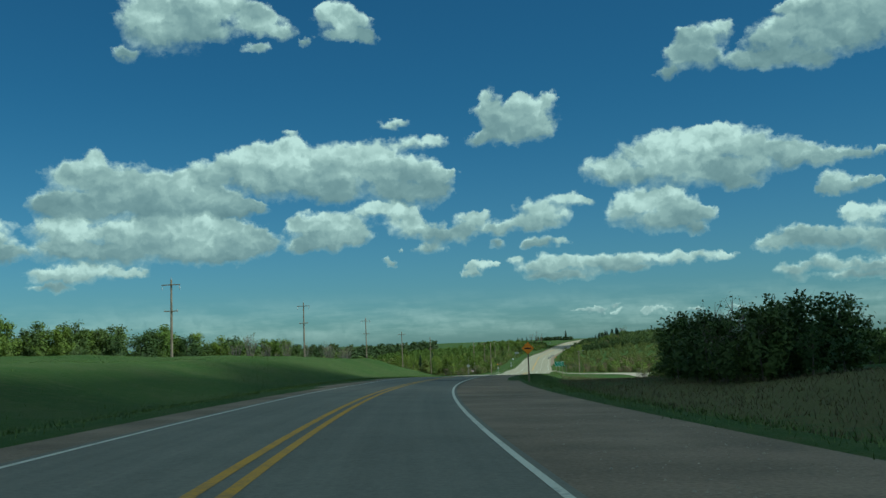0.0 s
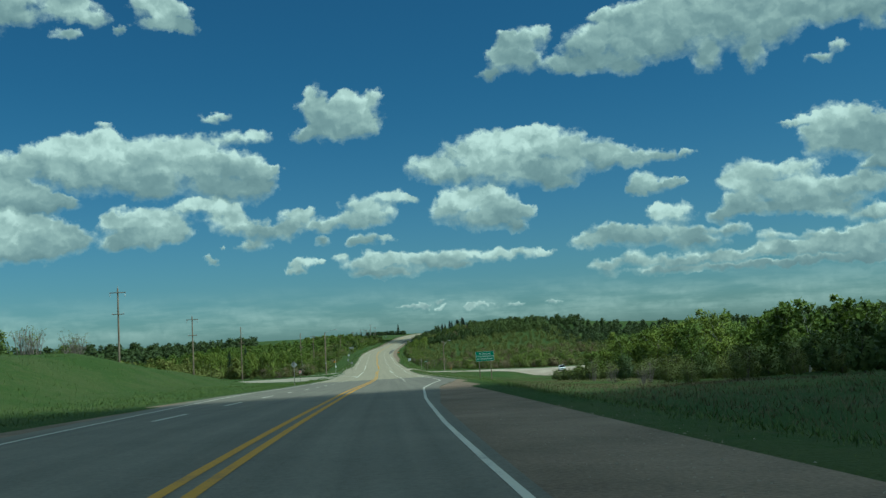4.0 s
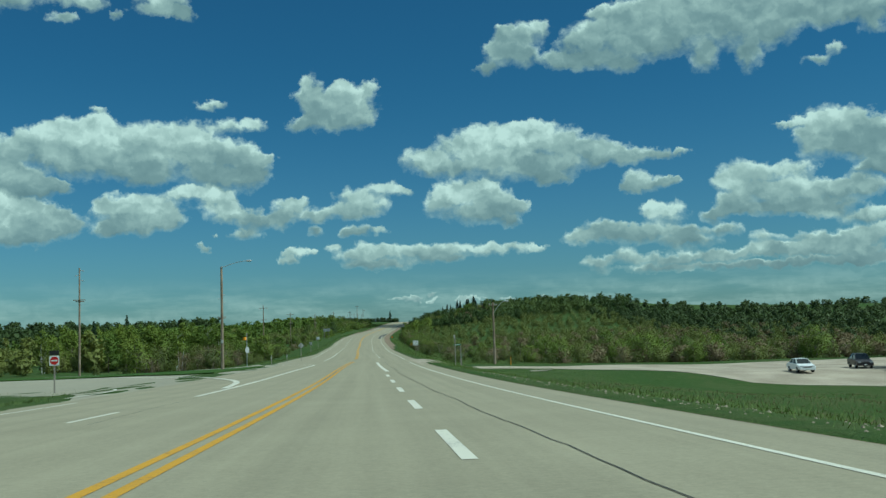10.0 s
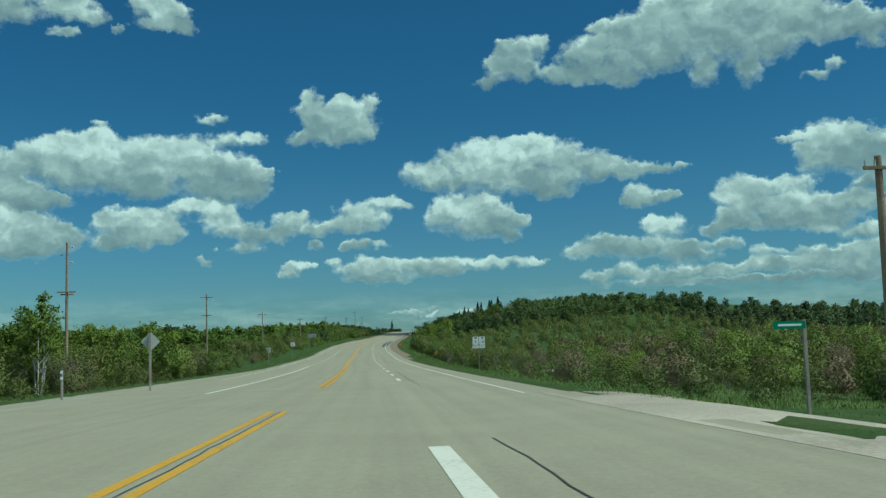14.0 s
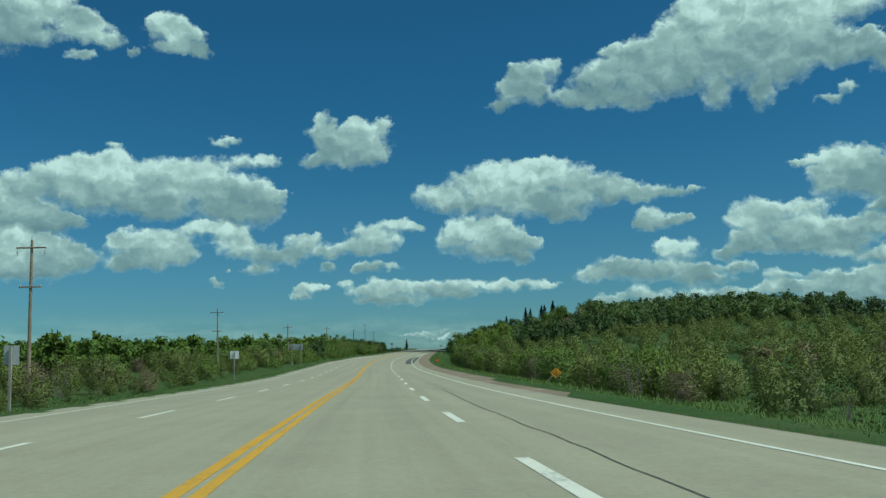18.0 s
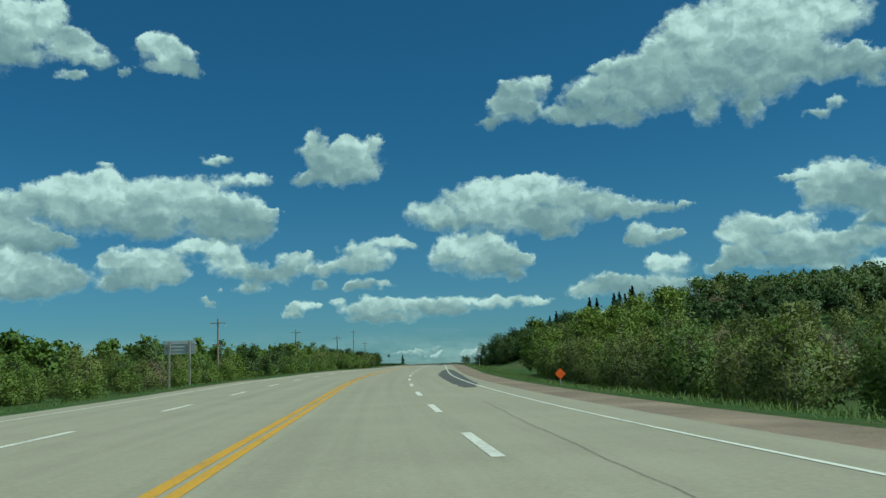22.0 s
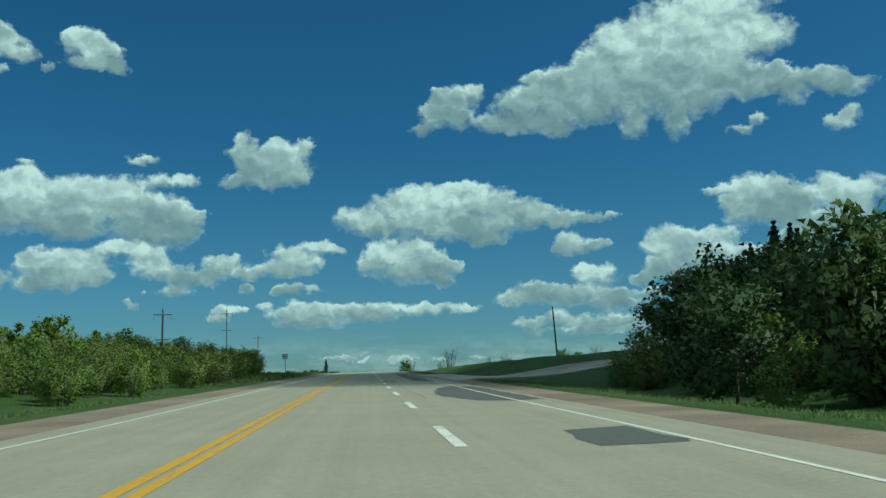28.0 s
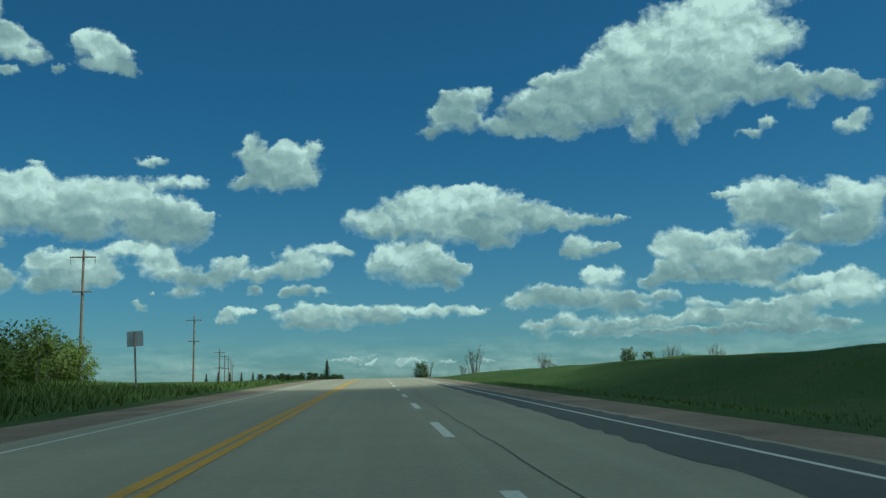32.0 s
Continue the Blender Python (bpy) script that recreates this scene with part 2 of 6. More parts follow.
def cloud_heads():
    """All heads with their height within their cloud, from 0 at the base to 1 at the top."""
    out = []
    for heads in CLOUDS:
        low, high = min(el - h for _, el, _, h in heads), max(el + h for _, el, _, h in heads)
        out += [(az, el, w, h, (el - low) / (high - low)) for az, el, w, h in heads]
    return out


def cloud_group(heads):
    """A node group that sums the heads, three at a time: in, the sums of cover, rise and rank so far; out, the new ones."""
    tree = bpy.data.node_groups.new("heaped_clouds", "ShaderNodeTree")
    for side in ("INPUT", "OUTPUT"):
        for name in ("place",) * (side == "INPUT") + ("cover", "rise", "rank"):
            tree.interface.new_socket(name, in_out=side, socket_type="NodeSocketVector")
    n = Nodes(tree)
    enter = n.add("NodeGroupInput")
    place = n.add("ShaderNodeSeparateXYZ")
    n.put(place.inputs[0], enter.outputs[0])
    east, up = n.add("ShaderNodeCombineXYZ"), n.add("ShaderNodeCombineXYZ")
    for k in range(3):
        n.put(east.inputs[k], place.outputs[0])
        n.put(up.inputs[k], place.outputs[1])
    cover, rise, rank = enter.outputs[1], enter.outputs[2], enter.outputs[3]
    for i in range(0, len(heads), 3):
        az, el, w, h, height = zip(*(heads[i:i + 3] + [(0.0, -80.0, 0.1, 0.1, 0.0)] * 3)[:3])
        x = n.vec("MULTIPLY_ADD", east.outputs[0], tuple(1 / v for v in w), tuple(-c / v for c, v in zip(az, w)))
        y = n.vec("MULTIPLY_ADD", up.outputs[0], tuple(1 / v for v in h), tuple(-c / v for c, v in zip(el, h)))
        q = n.vec("MULTIPLY_ADD", x, x, n.vec("MULTIPLY", y, y))
        s = n.vec("MAXIMUM", n.vec("MULTIPLY_ADD", q, (-0.5, -0.5, -0.5), (1.0, 1.0, 1.0)), (0.0, 0.0, 0.0))
        weight = n.vec("MULTIPLY", s, s)
        cover = n.vec("ADD", cover, weight)
        rise = n.vec("MULTIPLY_ADD", weight, y, rise)
        rank = n.vec("MULTIPLY_ADD", weight, tuple(height), rank)
    leave = n.add("NodeGroupOutput")
    for k, value in enumerate((cover, rise, rank)):
        n.put(leave.inputs[k], value)
    return tree


def cloud_field(n, bent, heads):
    """Cover, place within the head and height within the cloud, at a place (azimuth, elevation, 0) in degrees."""
    sums = [(0.0, 0.0, 0.0)] * 3
    for i in range(0, len(heads), 60):
        node = n.add("ShaderNodeGroup", node_tree=cloud_group(heads[i:i + 60]))
        n.put(node.inputs[0], bent)
        for k in range(3):
            n.put(node.inputs[k + 1], sums[k])
        sums = list(node.outputs)
    total, rise, rank = (n.vec("DOT_PRODUCT", v, (1.0, 1.0, 1.0)) for v in sums)
    share = n.math("DIVIDE", 1.0, n.math("ADD", total, 0.02))
    return total, n.math("MULTIPLY", rise, share), n.math("MULTIPLY", rank, share)


def build_world():
    world = bpy.data.worlds.new("sky")
    world.use_nodes = True
    scene.world = world
    n = Nodes(world.node_tree)
    world.node_tree.nodes.clear()
    out = n.add("ShaderNodeOutputWorld")
    sky = n.add("ShaderNodeTexSky", sky_type="NISHITA", sun_disc=False)
    sky.sun_elevation, sky.sun_rotation = radians(SUN_EL), radians(SUN_AZ)
    sky.altitude, sky.air_density, sky.dust_density, sky.ozone_density = 300.0, 1.0, 0.6, 3.0
    way = n.add("ShaderNodeTexCoord").outputs["Generated"]
    xyz = n.add("ShaderNodeSeparateXYZ")
    n.put(xyz.inputs[0], way)
    az = n.math("MULTIPLY", n.math("ARCTAN2", xyz.outputs[0], xyz.outputs[1]), 57.29578)
    el = n.math("MULTIPLY", n.math("ARCSINE", xyz.outputs[2]), 57.29578)
    place = n.add("ShaderNodeCombineXYZ")
    n.put(place.inputs[0], az)
    n.put(place.inputs[1], el)
    place = place.outputs[0]
    tint = n.mix(n.span(el, 1.0, 16.0), SKY_LOW, SKY_TINT)
    blue = n.mix(1.0, sky.outputs[0], tint, "MULTIPLY")

    # cauliflower edges: the place bent by noise, billows of three sizes, wisps
    warp = n.add("ShaderNodeTexNoise", noise_dimensions="2D")
    n.put(warp.inputs["Vector"], place)
    warp.inputs["Scale"].default_value, warp.inputs["Detail"].default_value, warp.inputs["Roughness"].default_value = 0.9, 5.0, 0.6
    shift = n.vec("MULTIPLY", n.vec("SUBTRACT", warp.outputs["Color"], (0.5, 0.5, 0.5)), (1.5, 1.0, 0.0))
    bent = n.vec("ADD", place, shift)

    def billows(offset, scale, detail):
        node = n.add("ShaderNodeTexVoronoi", voronoi_dimensions="2D", feature="SMOOTH_F1", normalize=True)
        n.put(node.inputs["Vector"], n.vec("MULTIPLY_ADD", bent, (1.0, 1.25, 1.0), offset))
        for key, value in (("Scale", scale), ("Detail", detail), ("Roughness", 0.55), ("Lacunarity", 2.1), ("Smoothness", 0.45)):
            node.inputs[key].default_value = value
        return n.math("SUBTRACT", 1.0, node.outputs["Distance"])

    puff, sunward = billows((0, 0, 0), 0.6, 2.0), billows((0.25, 0.5, 0), 0.6, 2.0)
    wisp = n.noise(n.vec("MULTIPLY", place, (1.0, 1.25, 1.0)), 1.9, 5.0, 0.62)
    swell = n.noise(n.vec("MULTIPLY", place, (0.8, 1.3, 1.0)), 0.42, 3.0, 0.5)
    relief = n.math("SUBTRACT", puff, sunward)
    rag = n.math("MULTIPLY_ADD", n.math("SUBTRACT", wisp, 0.5), 0.85, n.math("MULTIPLY", n.math("SUBTRACT", puff, 0.62), 0.8))
    # faint veil of far cloud low over the horizon
    veil = n.noise(n.vec("MULTIPLY", place, (0.16, 0.9, 1.0)), 1.0, 5.0, 0.6)
    low = n.math("MULTIPLY", n.math("MULTIPLY", n.span(el, 0.0, 1.0), n.span(el, 3.6, 1.2)), n.span(veil, 0.36, 0.62))
    low = n.math("MULTIPLY", low, 0.3)

    total, rise, rank = cloud_field(n, bent, cloud_heads())
    edge = n.math("ADD", total, rag)
    # crisp sunlit tops, soft ragged bases
    width = n.span(rise, -0.5, 0.4, 0.95, 0.5)
    cover = n.math("DIVIDE", n.math("SUBTRACT", edge, 0.29), width, clamp=True)
    cover = n.math("MULTIPLY", n.math("POWER", cover, 1.2), n.span(total, 0.02, 0.3))
    thick = n.span(total, 0.25, 1.1)
    height = n.math("ADD", rank, n.math("MULTIPLY", n.math("SUBTRACT", swell, 0.5), 0.9))
    shade = n.math("ADD", n.math("MULTIPLY_ADD", relief, 0.8, 0.89), n.math("MULTIPLY", rise, 0.2))
    shade = n.math("ADD", shade, n.math("MULTIPLY", n.math("MULTIPLY", thick, n.span(height, 0.85, 0.1)), -0.6))
    shade = n.math("MULTIPLY_ADD", n.math("SUBTRACT", wisp, 0.5), 0.14, shade)
    tone = n.ramp(shade, (0.08, (0.19, 0.275, 0.285)), (0.4, (0.27, 0.365, 0.36)), (0.72, (0.44, 0.545, 0.5)), (1.0, (0.74, 0.85, 0.76)))
    cloud = n.mix(1.0, tone, (CLOUD_GAIN,) * 3, "MULTIPLY")
    cover = n.math("MAXIMUM", cover, low)
    # the same broken cumulus added all round and overhead, unseen, to lift fill light
    broken = n.noise(n.vec("MULTIPLY", way, (1.0, 1.0, 2.2)), 2.6, 6.0, 0.6)
    round_about = n.math("MAXIMUM", n.span(n.math("ABSOLUTE", n.math("SUBTRACT", az, 10.0)), 44.0, 60.0), n.span(el, 23.0, 28.0))
    over = n.math("MULTIPLY", n.span(broken, 0.47, 0.56), n.math("MULTIPLY", round_about, n.span(el, 0.5, 3.0)))
    cloud = n.mix(round_about, cloud, n.mix(n.span(broken, 0.5, 0.72), (8.0, 8.8, 8.4), (4.5, 5.2, 5.2)))
    cover = n.math("MAXIMUM", n.math("MULTIPLY", cover, n.math("SUBTRACT", 1.0, round_about)), over, clamp=True)
    back = n.add("ShaderNodeBackground")
    n.put(back.inputs[0], n.mix(n.math("MULTIPLY", cover, 0.97), blue, cloud))
    back.inputs[1].default_value = SKY_GAIN
    n.put(out.inputs[0], back.outputs[0])


SKY_GAIN, CLOUD_GAIN, SKY_TINT, SKY_LOW = 0.082, 10.5, (0.27, 0.54, 0.65), (0.4, 0.61, 0.69)
build_world()
sun_data = bpy.data.lights.new("sun", "SUN")
sun_data.energy, sun_data.angle, sun_data.color = 3.6, radians(0.53), (1.0, 0.95, 0.86)
sun = new("sun", sun_data)
SUN_WAY = Vector((math.sin(radians(SUN_AZ)) * math.cos(radians(SUN_EL)), math.cos(radians(SUN_AZ)) * math.cos(radians(SUN_EL)), math.sin(radians(SUN_EL))))
sun.matrix_world = look(SUN_WAY * 1500 + Vector((60, 400, 0)), (60, 400, 0))

# ---- materials ----
def material(name, rough=0.9, spec=0.3):
    mat = bpy.data.materials.new(name)
    mat.use_nodes = True
    n = Nodes(mat.node_tree)
    bsdf = mat.node_tree.nodes["Principled BSDF"]
    bsdf.inputs["Roughness"].default_value = rough
    bsdf.inputs["Specular IOR Level"].default_value = spec
    return mat, n, bsdf


def where(n):
    return n.add("ShaderNodeNewGeometry").outputs["Position"]


def bump(n, bsdf, height, strength, distance):
    node = n.add("ShaderNodeBump")
    node.inputs["Strength"].default_value, node.inputs["Distance"].default_value = strength, distance
    n.put(node.inputs["Height"], height)
    n.put(bsdf.inputs["Normal"], node.outputs[0])


def speckled(name, dark, light, coarse, fine, rough=0.9, relief=0.01, metal=0.0):
    """A surface of two tones, mottled at two scales in metres, with fine relief."""
    mat, n, bsdf = material(name, rough)
    at = where(n)
    big, small = n.noise(at, 1 / coarse, 4.0), n.noise(at, 1 / fine, 3.0, 0.6)
    mixed = n.math("ADD", n.math("MULTIPLY", big, 0.55), n.math("MULTIPLY", small, 0.45))
    n.put(bsdf.inputs["Base Color"], n.ramp(mixed, (0.36, dark), (0.64, light)))
    bsdf.inputs["Metallic"].default_value = metal
    bump(n, bsdf, small, 0.5, relief)
    return mat


def paving(name, base, spread):
    """Worn road surface: aggregate, lengthwise tyre wear and blotches."""
    mat, n, bsdf = material(name, 0.85, 0.25)
    at = where(n)
    grain = n.noise(at, 45.0, 3.0, 0.7)
    blotch = n.noise(at, 0.35, 5.0, 0.6)
    offset = n.add("ShaderNodeAttribute", attribute_name="offset")
    lane = n.add("ShaderNodeCombineXYZ")
    n.put(lane.inputs[0], offset.outputs["Fac"])
    n.put(lane.inputs[1], n.vec("DOT_PRODUCT", at, (0.0015, 0.008, 0.0)))
    along = n.noise(lane.outputs[0], 1.6, 4.0, 0.6)
    stone = n.noise(at, 11.0, 3.0, 0.75)
    fine = n.math("ADD", n.math("MULTIPLY", grain, 0.26), n.math("MULTIPLY", stone, 0.3))
    tone = n.math("ADD", fine, n.math("ADD", n.math("MULTIPLY", blotch, 0.18), n.math("MULTIPLY", along, 0.26)))
    lo, hi = tuple(c * (1 - spread) for c in base), tuple(c * (1 + spread) for c in base)
    n.put(bsdf.inputs["Base Color"], n.ramp(tone, (0.36, lo), (0.64, hi)))
    bump(n, bsdf, grain, 0.35, 0.006)
    return mat


DRY_LAND = ((22, 45, 13, 55), (131, 722, 17, 30), (62, 260, 14, 40))


def grassland(name, lush, dry, soil, straw=None):
    mat, n, bsdf = material(name, 0.95, 0.1)
    at = where(n)
    patch, tuft, blade = n.noise(at, 0.09, 5.0, 0.6), n.noise(at, 1.1, 4.0, 0.65), n.noise(at, 9.0, 3.0, 0.7)
    tone = n.mix(n.span(n.math("MULTIPLY_ADD", tuft, 0.5, n.math("MULTIPLY", patch, 0.6)), 0.48, 0.66), lush, dry)
    tone = n.mix(n.span(tuft, 0.62, 0.75), tone, soil)
    for x, y, rx, ry in DRY_LAND if straw else ():
        far = n.vec("LENGTH", n.vec("MULTIPLY_ADD", at, (1 / rx, 1 / ry, 0), (-x / rx, -y / ry, 0)))
        reach = n.math("MULTIPLY_ADD", n.math("SUBTRACT", tuft, 0.5), 1.6, n.math("MULTIPLY_ADD", n.math("SUBTRACT", patch, 0.5), 1.2, far))
        tone = n.mix(n.span(reach, 1.0, 0.75), tone, straw)
    n.put(bsdf.inputs["Base Color"], n.mix(n.math("MULTIPLY", blade, 0.9), tone, tuple(c * 0.45 for c in lush)))
    bump(n, bsdf, n.math("ADD", blade, tuft), 0.8, 0.12)
    return mat


def leaves(name, dark, light):
    """Foliage: each clump and each plant of its own green, light passing through."""
    mat, n, bsdf = material(name, 0.6, 0.25)
    island = n.add("ShaderNodeNewGeometry").outputs["Random Per Island"]
    plant = n.add("ShaderNodeObjectInfo").outputs["Random"]
    tone = n.ramp(n.math("ADD", n.math("MULTIPLY", island, 0.3), n.math("MULTIPLY_ADD", plant, 0.6, 0.05)), (0.1, dark), (0.9, light))
    n.put(bsdf.inputs["Base Color"], tone)
    thin = n.add("ShaderNodeBsdfTranslucent")
    n.put(thin.inputs[0], tone)
    both = n.add("ShaderNodeMixShader")
    both.inputs[0].default_value = 0.24
    n.put(both.inputs[1], bsdf.outputs[0])
    n.put(both.inputs[2], thin.outputs[0])
    n.put(mat.node_tree.nodes["Material Output"].inputs[0], both.outputs[0])
    return mat


def paint(name, colour, rough=0.5, wear=0.15, metal=0.0):
    mat, n, bsdf = material(name, rough, 0.4)
    at = where(n)
    worn = n.noise(at, 7.0, 5.0, 0.65)
    n.put(bsdf.inputs["Base Color"], n.mix(n.span(worn, 0.35, 0.75, 0.0, wear), colour, tuple(c * 0.45 for c in colour)))
    bsdf.inputs["Metallic"].default_value = metal
    return mat


def marking(name, colour):
    """Road paint, chipped down to the stone."""
    mat, n, bsdf = material(name, 0.75, 0.25)
    at = where(n)
    chip = n.math("ADD", n.math("MULTIPLY", n.noise(at, 14.0, 4.0, 0.7), 0.6), n.math("MULTIPLY", n.noise(at, 0.7, 3.0), 0.4))
    n.put(bsdf.inputs["Base Color"], n.mix(n.span(chip, 0.5, 0.66, 0.0, 0.75), colour, tuple(0.35 * c + 0.06 for c in colour)))
    return mat


M_ASPHALT = paving("old_asphalt", (0.165, 0.157, 0.124), 0.42)
M_CONCRETE = paving("pale_chip_seal", (0.288, 0.262, 0.182), 0.24)
M_SHOULDER = paving("shoulder_paving", (0.3, 0.28, 0.21), 0.22)
M_TAR = paving("tar", (0.055, 0.055, 0.05), 0.4)
M_PATCH = paving("patch_asphalt", (0.095, 0.094, 0.08), 0.4)
M_GRAVEL = speckled("pink_gravel", (0.125, 0.092, 0.06), (0.285, 0.215, 0.148), 3.0, 0.06, 0.95, 0.03)
M_TRACK = speckled("track_gravel", (0.24, 0.2, 0.15), (0.46, 0.4, 0.31), 5.0, 0.08, 0.95, 0.03)
M_GRASS = grassland("verge_grass", (0.06, 0.125, 0.024), (0.09, 0.15, 0.035), (0.12, 0.12, 0.05))
M_WILD = grassland("rough_grass", (0.058, 0.108, 0.024), (0.1, 0.13, 0.045), (0.14, 0.12, 0.06), (0.155, 0.14, 0.058))
M_YELLOW = marking("yellow_line", (0.53, 0.285, 0.025))
M_WHITE = marking("white_line", (0.62, 0.6, 0.5))
M_WOOD = speckled("weathered_pole", (0.16, 0.12, 0.085), (0.34, 0.27, 0.2), 1.5, 0.05, 0.9, 0.01)
M_POST = speckled("grey_post", (0.2, 0.18, 0.15), (0.38, 0.35, 0.3), 0.8, 0.03, 0.9, 0.006)
M_STEEL = speckled("galvanised_steel", (0.35, 0.36, 0.36), (0.5, 0.51, 0.5), 0.4, 0.02, 0.45, 0.002, 0.6)
M_WHITE_SIGN = paint("white_sheeting", (0.72, 0.74, 0.74))
M_GREY_BACK = paint("bare_aluminium", (0.42, 0.44, 0.44), 0.5, 0.25)
M_GREEN_SIGN = paint("green_sheeting", (0.0, 0.19, 0.095))
M_ORANGE = paint("orange_sheeting", (0.9, 0.13, 0.01))
M_AMBER = paint("amber_sheeting", (0.85, 0.36, 0.015))
M_BLACK = paint("black_sheeting", (0.02, 0.02, 0.02))
M_RED = paint("red_sheeting", (0.5, 0.02, 0.02))
M_BLUE = paint("blue_sheeting", (0.03, 0.13, 0.4))
M_BARK = speckled("bark", (0.06, 0.05, 0.04), (0.17, 0.145, 0.115), 0.6, 0.05, 0.95, 0.02)
M_BIRCH = speckled("birch_bark", (0.28, 0.26, 0.23), (0.62, 0.6, 0.55), 0.35, 0.06, 0.85, 0.01)
M_TWIG = speckled("bare_twigs", (0.13, 0.11, 0.09), (0.26, 0.22, 0.19), 0.6, 0.05, 0.95, 0.01)
M_LEAF = leaves("spring_leaves", (0.075, 0.128, 0.02), (0.185, 0.235, 0.036))
M_LEAF_DARK = leaves("full_leaves", (0.04, 0.074, 0.02), (0.105, 0.145, 0.036))
M_LEAF_OLIVE = leaves("willow_leaves", (0.085, 0.112, 0.027), (0.19, 0.212, 0.05))
M_LEAF_RUST = leaves("budding_twigs", (0.12, 0.095, 0.05), (0.24, 0.19, 0.1))
M_NEEDLE = leaves("spruce_needles", (0.018, 0.04, 0.018), (0.055, 0.085, 0.036))
M_FAR_LEAF = leaves("far_wood_leaves", (0.026, 0.052, 0.02), (0.066, 0.098, 0.03))
M_BLADE = leaves("grass_blades", (0.05, 0.105, 0.02), (0.13, 0.18, 0.045))
M_STRAW = leaves("dry_stalks", (0.1, 0.08, 0.042), (0.21, 0.17, 0.095))


# ---- the lie of the land ----
# road axis (the yellow line): station y, axis x, height z
AXIS = np.array([(-300, 82, 4.0), (-200, 35, 2.4), (-100, 9.0, 0.9), (-50, 1.9, -0.2), (0, -1.85, -1.2), (50, -1.76, -2.26), (100, 2.49, -3.48),
    (150, 9.65, -5.07), (200, 17.28, -6.95), (250, 24.83, -8.74), (300, 31.93, -10.36), (350, 38.91, -11.5), (400, 46.41, -12.42),
    (450, 53.26, -13.0), (500, 59.71, -13.16), (550, 66.79, -12.99), (600, 73.66, -12.33), (650, 81.74, -11.1), (700, 92.02, -9.81),
    (750, 102.93, -8.73)])
AXIS_ON = np.array([(800, 113.42, -7.65), (850, 124.07, -6.55), (900, 134.77, -5.48), (950, 145.47, -4.42), (1000, 156.16, -3.55), (1050, 166.9, -2.98),
    (1100, 177.6, -2.5), (1200, 199.0, -1.8), (1400, 242.0, -0.6), (1700, 306.0, 0.6), (2500, 480.0, 2.0), (4500, 900.0, 3.0)])
AXIS = np.vstack([AXIS, AXIS_ON])


def smooth_table(xs, ys):
    """A smooth curve through a table's rows."""
    slope = np.gradient(ys, xs)

    def at(x):
        x = np.clip(x, xs[0], xs[-1])
        i = np.clip(np.searchsorted(xs, x, side="right") - 1, 0, len(xs) - 2)
        h = xs[i + 1] - xs[i]
        s = (x - xs[i]) / h
        return ((2 * s**3 - 3 * s**2 + 1) * ys[i] + (s**3 - 2 * s**2 + s) * h * slope[i]
                + (-2 * s**3 + 3 * s**2) * ys[i + 1] + (s**3 - s**2) * h * slope[i + 1])
    return at


axis_x, axis_z = smooth_table(AXIS[:, 0], AXIS[:, 1]), smooth_table(AXIS[:, 0], AXIS[:, 2])


def table(*rows):
    rows = np.array(rows, float)
    return lambda u: np.interp(u, rows[:, 0], rows[:, 1])


# paved and gravelled half widths, right and left, and the cross fall in bends
pave_r = table((110, 3.62), (135, 3.9), (160, 5.2), (178, 7.2), (195, 8.6), (4000, 8.6))
pave_l = table((30, 3.6), (70, 3.9), (110, 5.6), (170, 9.0), (380, 9.2), (396, 11.2), (430, 11.2), (470, 9.4), (600, 9.2), (675, 7.0), (740, 4.4), (4000, 4.2))
verge_r = table((60, 8.2), (135, 7.6), (160, 8.0), (195, 9.7), (480, 9.3), (540, 11.2), (4000, 11.2))
verge_l = table((40, 5.4), (110, 7.6), (170, 9.8), (380, 9.9), (396, 11.9), (430, 11.9), (470, 10.0), (600, 9.9), (675, 8.6), (740, 7.6), (4000, 7.6))
cross_fall = table((-100, 0.02), (100, 0.02), (170, 0.0), (570, 0.0), (640, 0.022), (680, 0.022), (760, 0.0))

STEPS = np.array([0, 6, 20, 45, 90, 200, 500], float)
RIGHT_LAND = np.array([(-200, 0, -1.0, -.8, 0, 1, 2, 2), (60, 0, -1.1, -.8, -.2, 0, 1, 2), (150, 0, -1.3, -1.5, -1.5, -1, 1, 3), (300, 0, -1.2, -2, -2.8, -3, -3, 0),
    (400, 0, -1, -1.2, -1.8, -2, -1, 3), (500, 0, -1.2, -1.5, -1.2, -.8, 1.5, 4), (600, 0, -1, -.8, .2, 1.6, 3, 3), (680, 0, -.8, .8, 3, 5, 4.5, 4),
    (745, 0, -.7, 3.4, 8.5, 11, 8, 5), (785, 0, -.7, 1.8, 4, 6, 5, 2), (808, 0, -.7, 1.2, 3, 5, 5, 2), (830, 0, -.3, -.1, .6, 3, 4, 2), (852, 0, -.4, 1.0, 2.6, 3.6, 4, 3), (890, 0, -.6, 2.2, 3.4, 3.6, 2, -1), (1000, 0, -.3, 1.7, 2.6, 3, 0, -4), (1250, 0, -.3, .5, 1.5, 0, -3, -7)])
